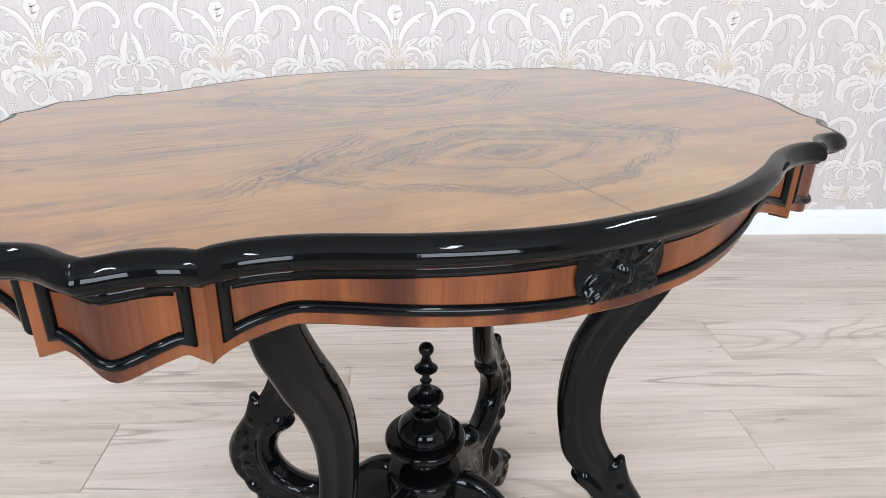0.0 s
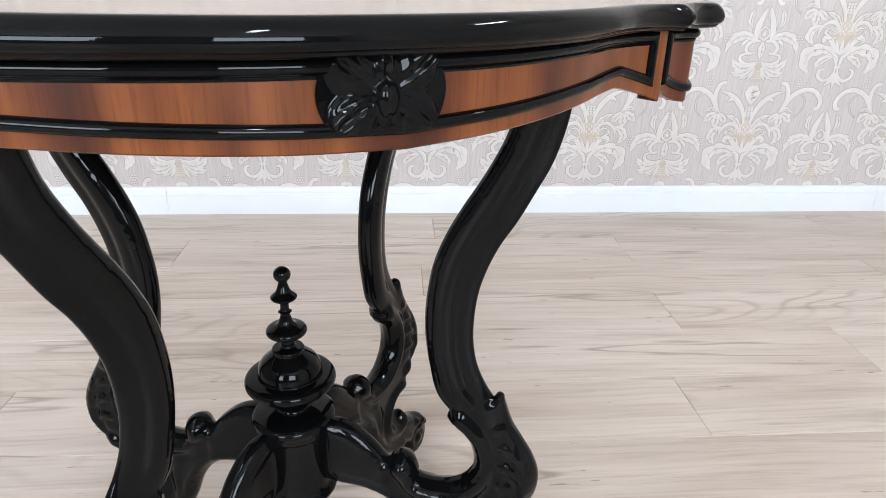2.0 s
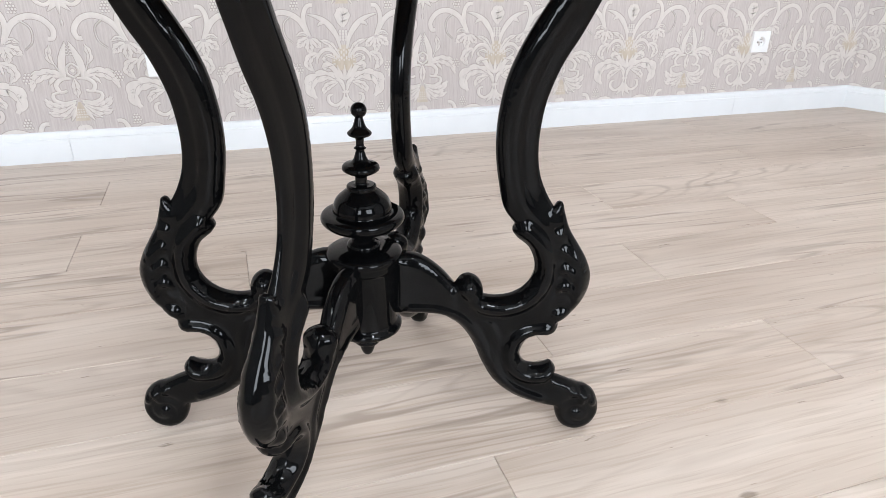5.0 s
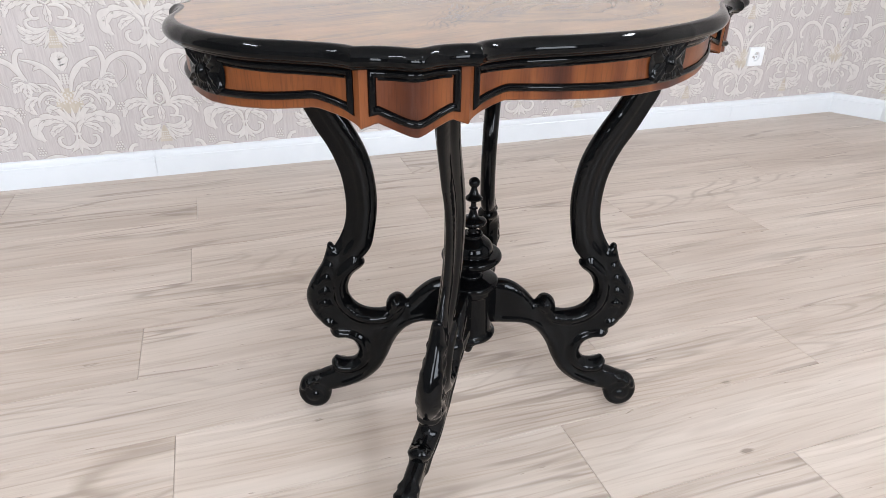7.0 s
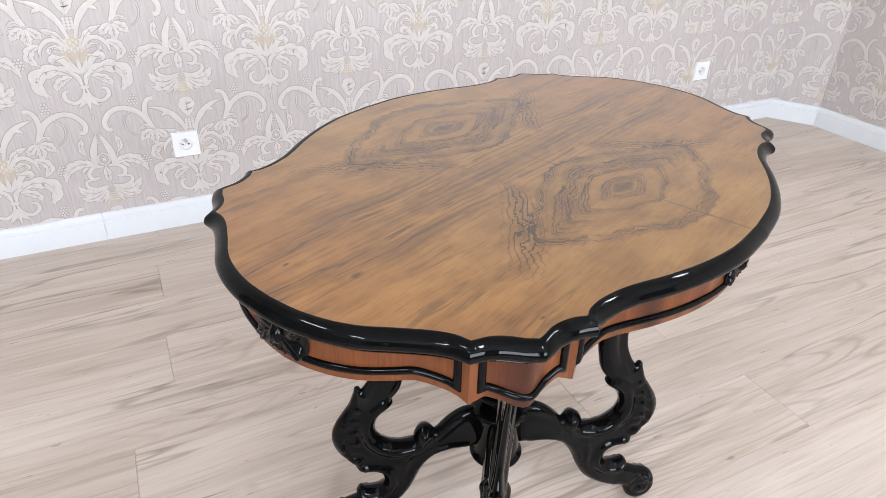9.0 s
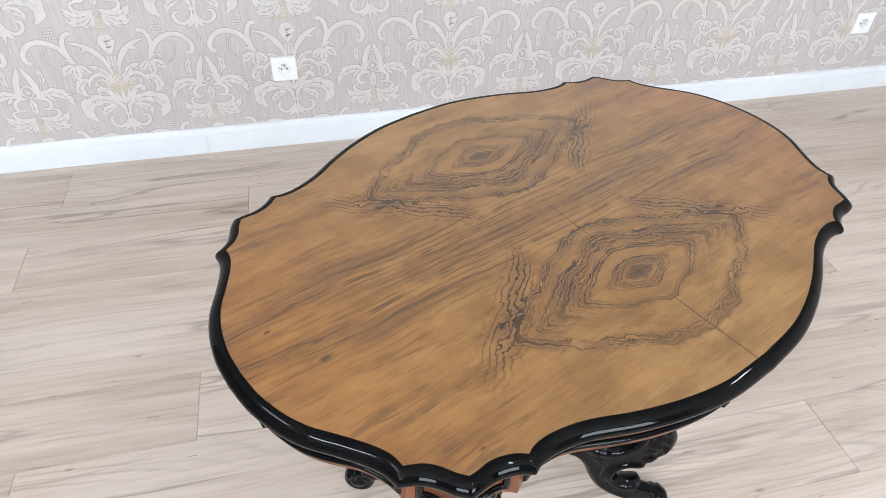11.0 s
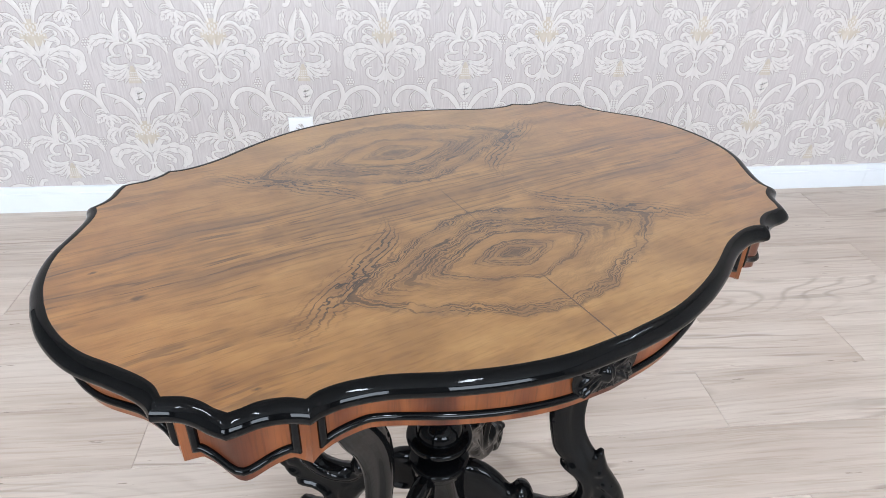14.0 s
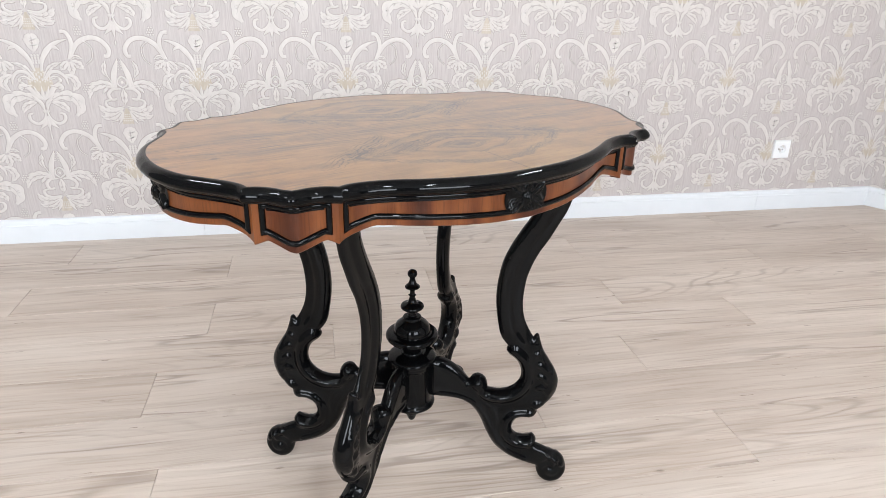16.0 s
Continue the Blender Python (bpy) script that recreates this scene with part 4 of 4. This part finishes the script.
PENDANT = [(0.0120, 0.1710), (0.0120, 0.1660), (0.0105, 0.1600), (0.0120, 0.1555), (0.0170, 0.1535), (0.0182, 0.1500), (0.0165, 0.1465), (0.0108, 0.1450), (0.0104, 0.1400), (0.0088, 0.1335), (0.0055, 0.1270), (0.0005, 0.1250)]
part("pendant", lathe("pendant", PENDANT[::-1], BLACK, 32, 0.0015), table, "turned black pendant drop")

# ---- wallpaper pattern ----


class Sheet:
    """Collects flat shapes in the wall's plane (x, z), each with a low ridge."""

    def __init__(self):
        self.v, self.f = [], []

    def stroke(self, pts, widths, grow=0.0, lift=0.0012, low=0.0004, teeth=0, tooth=0.45):
        c = spline(pts, 0.0034 if teeth else 0.006)
        n = len(c)
        t = np.gradient(c, axis=0)
        t /= np.maximum(np.linalg.norm(t, axis=1), 1e-9)[:, None]
        nn = np.stack([-t[:, 1], t[:, 0]], 1)
        u = np.linspace(0, 1, n)
        w = np.interp(u, np.linspace(0, 1, len(widths)), widths) / 2
        push = np.zeros(n)
        if teeth:
            f = np.clip(u * (teeth + 0.35), 0, teeth + 0.34) % 1.0
            push = w * 0.5 * f
            w = w * (1 - tooth + tooth * np.sin(math.pi * f ** 1.5) ** 0.6)
        w = w + grow
        b = len(self.v)
        for k in range(n):
            fwd = t[k] * push[k]
            self.v += [(*(c[k] + nn[k] * w[k] + fwd), low), (*c[k], lift), (*(c[k] - nn[k] * w[k] + fwd), low)]
        for k in range(n - 1):
            i = b + 3 * k
            self.f += [(i, i + 1, i + 4, i + 3), (i + 1, i + 2, i + 5, i + 4)]

    def dot(self, x, z, r, grow=0.0, lift=0.0012, low=0.0004):
        b = len(self.v)
        r += grow
        self.v.append((x, z, lift))
        self.v += [(x + r * math.cos(k * math.pi / 3), z + r * math.sin(k * math.pi / 3), low) for k in range(6)]
        self.f += [(b, b + 1 + k, b + 1 + (k + 1) % 6) for k in range(6)]


LEAF = (0.25, 0.9, 1.0, 0.8, 0.25)
BLADE = (0.35, 0.8, 1.0, 0.7, 0.1)
CURL = (0.45, 0.85, 1.0, 1.0, 1.15, 0.6)


def motif_shapes():
    """Strokes (points, widths, teeth) of one repeat: the large palmette above, the lily below. Right half only, mirrored later."""
    w = lambda k, shape=LEAF: tuple(k * (1.16 if k > 0.021 else 0.92) * a for a in shape)
    both = [
        # Leaf that crowns the palmette.
        ([(0.0, 0.094), (0.0, 0.110), (0.0, 0.128), (0.0, 0.152)], w(0.046, (0.3, 1.0, 0.9, 0.35)), 3),
        # Blades, upright leaf, drooping leaf and inner curl.
        ([(0.010, 0.028), (0.022, 0.070), (0.048, 0.106), (0.078, 0.125), (0.108, 0.134)], w(0.020, (0.4, 0.7, 1.0, 0.7, 0.15)), 0),
        ([(0.058, 0.110), (0.072, 0.106), (0.080, 0.098)], w(0.013, (0.9, 0.8, 0.1)), 0),
        ([(0.012, 0.000), (0.028, 0.026), (0.047, 0.046), (0.078, 0.058)], w(0.0195, (0.3, 1.0, 1.0, 0.15)), 3),
        ([(0.016, -0.002), (0.038, 0.024), (0.064, 0.026), (0.084, 0.006), (0.088, -0.016)], w(0.0125, (0.4, 1.0, 1.0, 0.9, 0.4)), 0),
        ([(0.084, 0.016), (0.106, 0.006), (0.117, -0.016), (0.101, -0.038)], w(0.0245, (0.4, 1.0, 0.9, 0.25)), 4),
        ([(0.028, -0.002), (0.050, 0.009), (0.065, -0.003), (0.052, -0.013)], w(0.0135, (0.5, 1.0, 1.0, 0.4)), 2),
        ([(0.028, -0.018), (0.050, -0.026), (0.072, -0.030)], w(0.0125, (0.5, 1.0, 0.3)), 2),
        # Chalice, and its tuft.
        ([(0.002, -0.068), (0.024, -0.050), (0.038, -0.030), (0.056, -0.018), (0.068, -0.026), (0.062, -0.036)], w(0.017, (0.5, 0.9, 1.0, 1.0, 0.9, 0.4)), 0),
        ([(0.002, -0.066), (0.016, -0.046), (0.024, -0.022)], w(0.013, (0.4, 1.0, 0.1)), 0),
        ([(0.0, -0.070), (0.0, -0.046), (0.0, -0.022)], w(0.013, (0.5, 1.0, 0.1)), 0),
        # Side leaves, ring, scrolls, tuft and drop.
        ([(0.005, -0.104), (0.013, -0.078), (0.042, -0.058), (0.080, -0.056), (0.112, -0.072), (0.116, -0.098), (0.098, -0.126)], w(0.034, (0.25, 0.4, 0.7, 1.0, 1.1, 0.8, 0.35)), 5),
        ([(0.024, -0.078), (0.044, -0.082), (0.066, -0.096), (0.072, -0.112)], w(0.022), 3),
        ([(0.0, -0.108), (0.006, -0.110), (0.011, -0.108)], w(0.010, (1.0, 1.0, 0.6)), 0),
        ([(0.003, -0.112), (0.011, -0.138), (0.034, -0.153), (0.056, -0.140), (0.056, -0.120), (0.043, -0.116)], w(0.011, CURL), 0),
        ([(0.002, -0.126), (0.012, -0.152), (0.030, -0.170)], w(0.016, (0.3, 1.0, 0.1)), 0),
        ([(0.0, -0.130), (0.0, -0.156), (0.0, -0.180)], w(0.015, (0.3, 1.0, 0.1)), 0),
        ([(0.0, -0.190), (0.0, -0.199), (0.0, -0.209)], w(0.007, (0.2, 1.0, 0.4)), 0),
        # The forked arm, its tendril and its hanging flower.
        ([(0.104, 0.068), (0.120, 0.104), (0.120, 0.136), (0.108, 0.158), (0.092, 0.160)], w(0.014, (0.5, 1.0, 1.1, 1.0, 0.9)), 0),
        ([(0.110, 0.070), (0.136, 0.118), (0.177, 0.140), (0.214, 0.133), (0.237, 0.104), (0.232, 0.080), (0.220, 0.080)], w(0.016, (0.4, 1.0, 1.1, 1.0, 1.0, 1.0, 0.8)), 0),
        ([(0.157, 0.132), (0.182, 0.108), (0.180, 0.072), (0.158, 0.050)], w(0.0038, (1, 1, 1, 0.6)), 0),
        ([(0.100, 0.062), (0.088, 0.050), (0.074, 0.034)], w(0.024, (0.5, 1.0, 0.35)), 2),
        ([(0.106, 0.060), (0.108, 0.042), (0.108, 0.016)], w(0.026, (0.5, 1.0, 0.35)), 3),
        ([(0.112, 0.062), (0.128, 0.054), (0.146, 0.036)], w(0.026, (0.5, 1.0, 0.35)), 3),
        ([(0.110, 0.068), (0.126, 0.078), (0.146, 0.070)], w(0.017, (0.5, 1.0, 0.35)), 2),
        # Lily: petals, buds, eye, arms, curls, hanging leaf.
        ([(0.022, -0.356), (0.026, -0.334), (0.023, -0.306), (0.014, -0.278), (0.004, -0.250)], w(0.021, (0.3, 0.9, 1.0, 0.7, 0.05)), 0),
        ([(0.042, -0.316), (0.051, -0.302), (0.053, -0.286), (0.045, -0.260)], w(0.0205, (0.2, 1.0, 0.9, 0.15)), 2),
        ([(0.030, -0.344), (0.036, -0.330), (0.042, -0.316)], w(0.0036, (1, 1, 1)), 0),
        ([(0.0, -0.312), (0.013, -0.322), (0.015, -0.340), (0.0, -0.352)], w(0.0075, (0.8, 1.0, 1.0, 0.8)), 0),
        ([(0.028, -0.348), (0.058, -0.338), (0.087, -0.346), (0.106, -0.362), (0.116, -0.386)], w(0.0245, (0.45, 1.0, 1.1, 0.65, 0.35)), 4),
        ([(0.078, -0.336), (0.096, -0.334), (0.110, -0.342)], w(0.012, (0.8, 0.9, 0.1)), 0),
        ([(0.050, -0.352), (0.062, -0.362), (0.068, -0.372)], w(0.012, (0.8, 0.9, 0.1)), 0),
        ([(0.008, -0.355), (0.034, -0.356), (0.051, -0.374), (0.042, -0.393), (0.025, -0.390)], w(0.0125, (0.5, 0.9, 1.0, 1.0, 0.6)), 0),
        ([(0.0, -0.356), (0.0, -0.374), (0.0, -0.390), (0.0, -0.412)], w(0.0215, (0.3, 1.0, 0.8, 0.05)), 2),
        # Spread fan below the lily: an inner curl, a broad leaf and three lobes.
        ([(0.006, -0.418), (0.037, -0.426), (0.062, -0.416), (0.064, -0.399), (0.047, -0.394)], w(0.0105, (0.4, 0.9, 1.1, 1.1, 0.6)), 0),
        ([(0.008, -0.424), (0.040, -0.438), (0.070, -0.434), (0.088, -0.412)], w(0.024, (0.25, 0.9, 1.0, 0.4)), 4),
        ([(0.014, -0.432), (0.046, -0.452), (0.072, -0.456), (0.086, -0.450)], w(0.0215, (0.3, 1.0, 0.9, 0.3)), 3),
        ([(0.012, -0.434), (0.034, -0.460), (0.054, -0.472)], w(0.0185, (0.3, 1.0, 0.3)), 2),
        ([(0.010, -0.436), (0.022, -0.464), (0.032, -0.480)], w(0.012, (0.3, 1.0, 0.2)), 0),
    ]
    berry = lambda x, z, r: [(x + 0.0082 * (k % 3 - 1) + 0.004 * (k // 3 % 2), z + 0.0082 * (k // 3 - 1.5), r) for k in range(11)]
    dots = berry(0.146, 0.163, 0.0034) + berry(0.118, -0.352, 0.0032)
    dots += [(0.0095 * (k % 2), 0.056 + 0.0085 * (k // 2), 0.0047) for k in range(8)] + [(0.0, -0.333, 0.006)]
    dots += [(0.0045 + 0.006 * (k % 2), -0.262 - 0.0085 * (k // 2), 0.0028) for k in range(8)]
    gold = [(0.0065 * (k % 3), -0.446 - 0.0075 * (k // 3), 0.0024) for k in range(12)]
    gold += [(0.0080 * (k % 5), 0.024 - 0.009 * (k // 5) - 0.004 * (k % 2), 0.0030) for k in range(20)]
    patch = [([(0.0, 0.040), (0.0, 0.012), (0.0, -0.010), (0.0, -0.040)], (0.016, 0.070, 0.080, 0.030)), ([(0.0, -0.424), (0.0, -0.450), (0.0, -0.480)], (0.006, 0.030, 0.040))]
    return both, dots, gold, patch


MOTIF = 1.035
COLUMN_X, PALMETTE_Z, ACROSS, DOWN = -0.585, 0.618, 0.273, 0.667


def wallpaper(parent, length, place, start):
    """Repeats the motif over a wall that begins at the given place along the paper: 0.546 m across, 0.667 m down, every other column half a drop lower."""
    strokes, dots, gold, patch = motif_shapes()
    edge, cream, beige = Sheet(), Sheet(), Sheet()
    for pts, wd in patch:
        beige.stroke(pts, wd, 0.0, 0.0007, 0.0006)
    for side in (1, -1):
        flip = lambda pts: [(side * a, b) for a, b in pts]
        for pts, wd, teeth in strokes:
            if side < 0 and all(a == 0 for a, b in pts):
                continue
            # Wider darker copy under each stroke, painting the shade of its raised edge.
            edge.stroke(flip(pts), wd, 0.0021, 0.0005, 0.0003, teeth)
            cream.stroke(flip(pts), wd, 0.0, 0.0022, 0.0006, teeth)
            if teeth:
                # The spine of the leaf, and short veins that spring from it.
                c = spline(flip(pts), 0.0034)
                n = len(c)
                edge.stroke([tuple(c[int(n * q)]) for q in (0.12, 0.4, 0.62, 0.84)], (0.0007, 0.0020, 0.0018, 0.0005), 0.0, 0.0036, 0.0034)
                for k in range(1, teeth):
                    m = int(n * (0.12 + 0.72 * k / teeth))
                    e = min(m + 3, n - 1)
                    ahead = c[e] - c[m]
                    across = np.array((-ahead[1], ahead[0])) * 0.55
                    for sgn in (1, -1):
                        edge.stroke([tuple(c[m]), tuple(c[e] + across * sgn)], (0.0012, 0.0014, 0.0004), 0.0, 0.0036, 0.0034)
        for x, z, r in dots:
            if side < 0 and x == 0:
                continue
            cream.dot(side * x, z, r, 0.0, 0.0016, 0.0006)
            edge.dot(side * x, z, r, 0.0016, 0.0005, 0.0003)
        for x, z, r in gold:
            if side < 0 and x == 0:
                continue
            cream.dot(side * x, z, r, 0.0, 0.0018, 0.0010)
    for sheet, mat, nm in ((edge, EDGE, "pattern_outline"), (cream, CREAM, "pattern_relief"), (beige, GOLD, "pattern_speckle")):
        v0 = np.array(sheet.v) * (MOTIF, MOTIF, 1.0)
        f0 = np.array([f if len(f) == 4 else (*f, f[-1]) for f in sheet.f])
        tri = np.array([len(f) == 3 for f in sheet.f])
        allv, allf, base = [], [], 0
        for col in range(int((start - COLUMN_X) / ACROSS) - 3, int((start + length - COLUMN_X) / ACROSS) + 3):
            x = COLUMN_X + col * ACROSS - start
            if not -0.3 < x < length + 0.3:
                continue
            zc = PALMETTE_Z + 3 * DOWN + (DOWN / 2 if col % 2 else 0.0)
            while zc > -0.3:
                vv = v0 + (x, zc, 0)
                ok = (vv[:, 0] > 0.001) & (vv[:, 0] < length - 0.001) & (vv[:, 1] > 0.07) & (vv[:, 1] < CEIL - 0.01)
                good = ok[f0].all(1)
                if good.any():
                    allv.append(vv)
                    for f, t in zip(f0[good] + base, tri[good]):
                        allf.append(tuple(f[:3]) if t else tuple(f))
                    base += len(vv)
                zc -= DOWN
        if not allf:
            continue
        av = np.vstack(allv)
        used = np.unique(np.concatenate([np.array(f) for f in allf]))
        remap = np.full(len(av), -1)
        remap[used] = np.arange(len(used))
        av = av[used]
        fs = [tuple(int(remap[i]) for i in f) for f in allf]
        me_ = mesh_from(nm, [place(a, b, c) for a, b, c in av], fs, mat)
        tagged(part(nm, me_, parent), kind="stuff")


wallpaper(wall_n, CANT_A.x - WEST, lambda a, b, c: (WEST + a, NORTH - c, b), WEST)
run, out = CANT.normalized(), Vector((CANT.y, -CANT.x, 0)).normalized()
wallpaper(wall_c, CANT.length, lambda a, b, c: tuple(CANT_A + run * a + out * c + Vector((0, 0, b))), CANT_A.x)
wallpaper(wall_e, CANT_B.y - SOUTH, lambda a, b, c: (EAST - c, CANT_B.y - a, b), CANT_A.x + CANT.length)

# ---- floor boards ----
BOARD, LONG = 0.192, 1.327
ROW0 = 0.077
STARTS = {-2: 0.527, -1: 0.151, 0: -0.543, 1: 0.34, 2: -0.621, 3: -0.15, 4: -0.518, 5: -1.13, 6: -0.503, 7: 0.25}


def board_mesh(length, width):
    g, b, t = 0.0003, 0.0009, 0.008
    x0, x1, y0, y1 = g, length - g, g, width - g
    verts = [(x, y, z) for z, e in ((-t, 0), (-b, 0), (0, b)) for x, y in ((x0 + e, y0 + e), (x1 - e, y0 + e), (x1 - e, y1 - e), (x0 + e, y1 - e))]
    faces = [(k * 4 + i, k * 4 + (i + 1) % 4, k * 4 + 4 + (i + 1) % 4, k * 4 + 4 + i) for k in range(2) for i in range(4)] + [(8, 9, 10, 11)]
    return mesh_from("plank", verts, faces, PLANK, False)


cache = {}
rows = range(int((SOUTH - ROW0) / BOARD) - 1, int((NORTH - ROW0) / BOARD) + 3)
for row in rows:
    y0 = ROW0 + (row - 1) * BOARD
    y1 = min(y0 + BOARD, NORTH)
    y0 = max(y0, SOUTH)
    if y1 - y0 < 0.01:
        continue
    start = STARTS.get(row, (row * 0.437) % LONG)
    k0 = int(math.floor((WEST - start) / LONG))
    k = k0
    while start + k * LONG < EAST:
        xa, xb = max(start + k * LONG, WEST), min(start + (k + 1) * LONG, EAST)
        if xb - xa > 0.01:
            key = (round(xb - xa, 3), round(y1 - y0, 3))
            if key not in cache:
                cache[key] = board_mesh(xb - xa, y1 - y0)
            part("plank", cache[key], floor, "", Matrix.Translation((xa, y0, 0)))
        k += 1
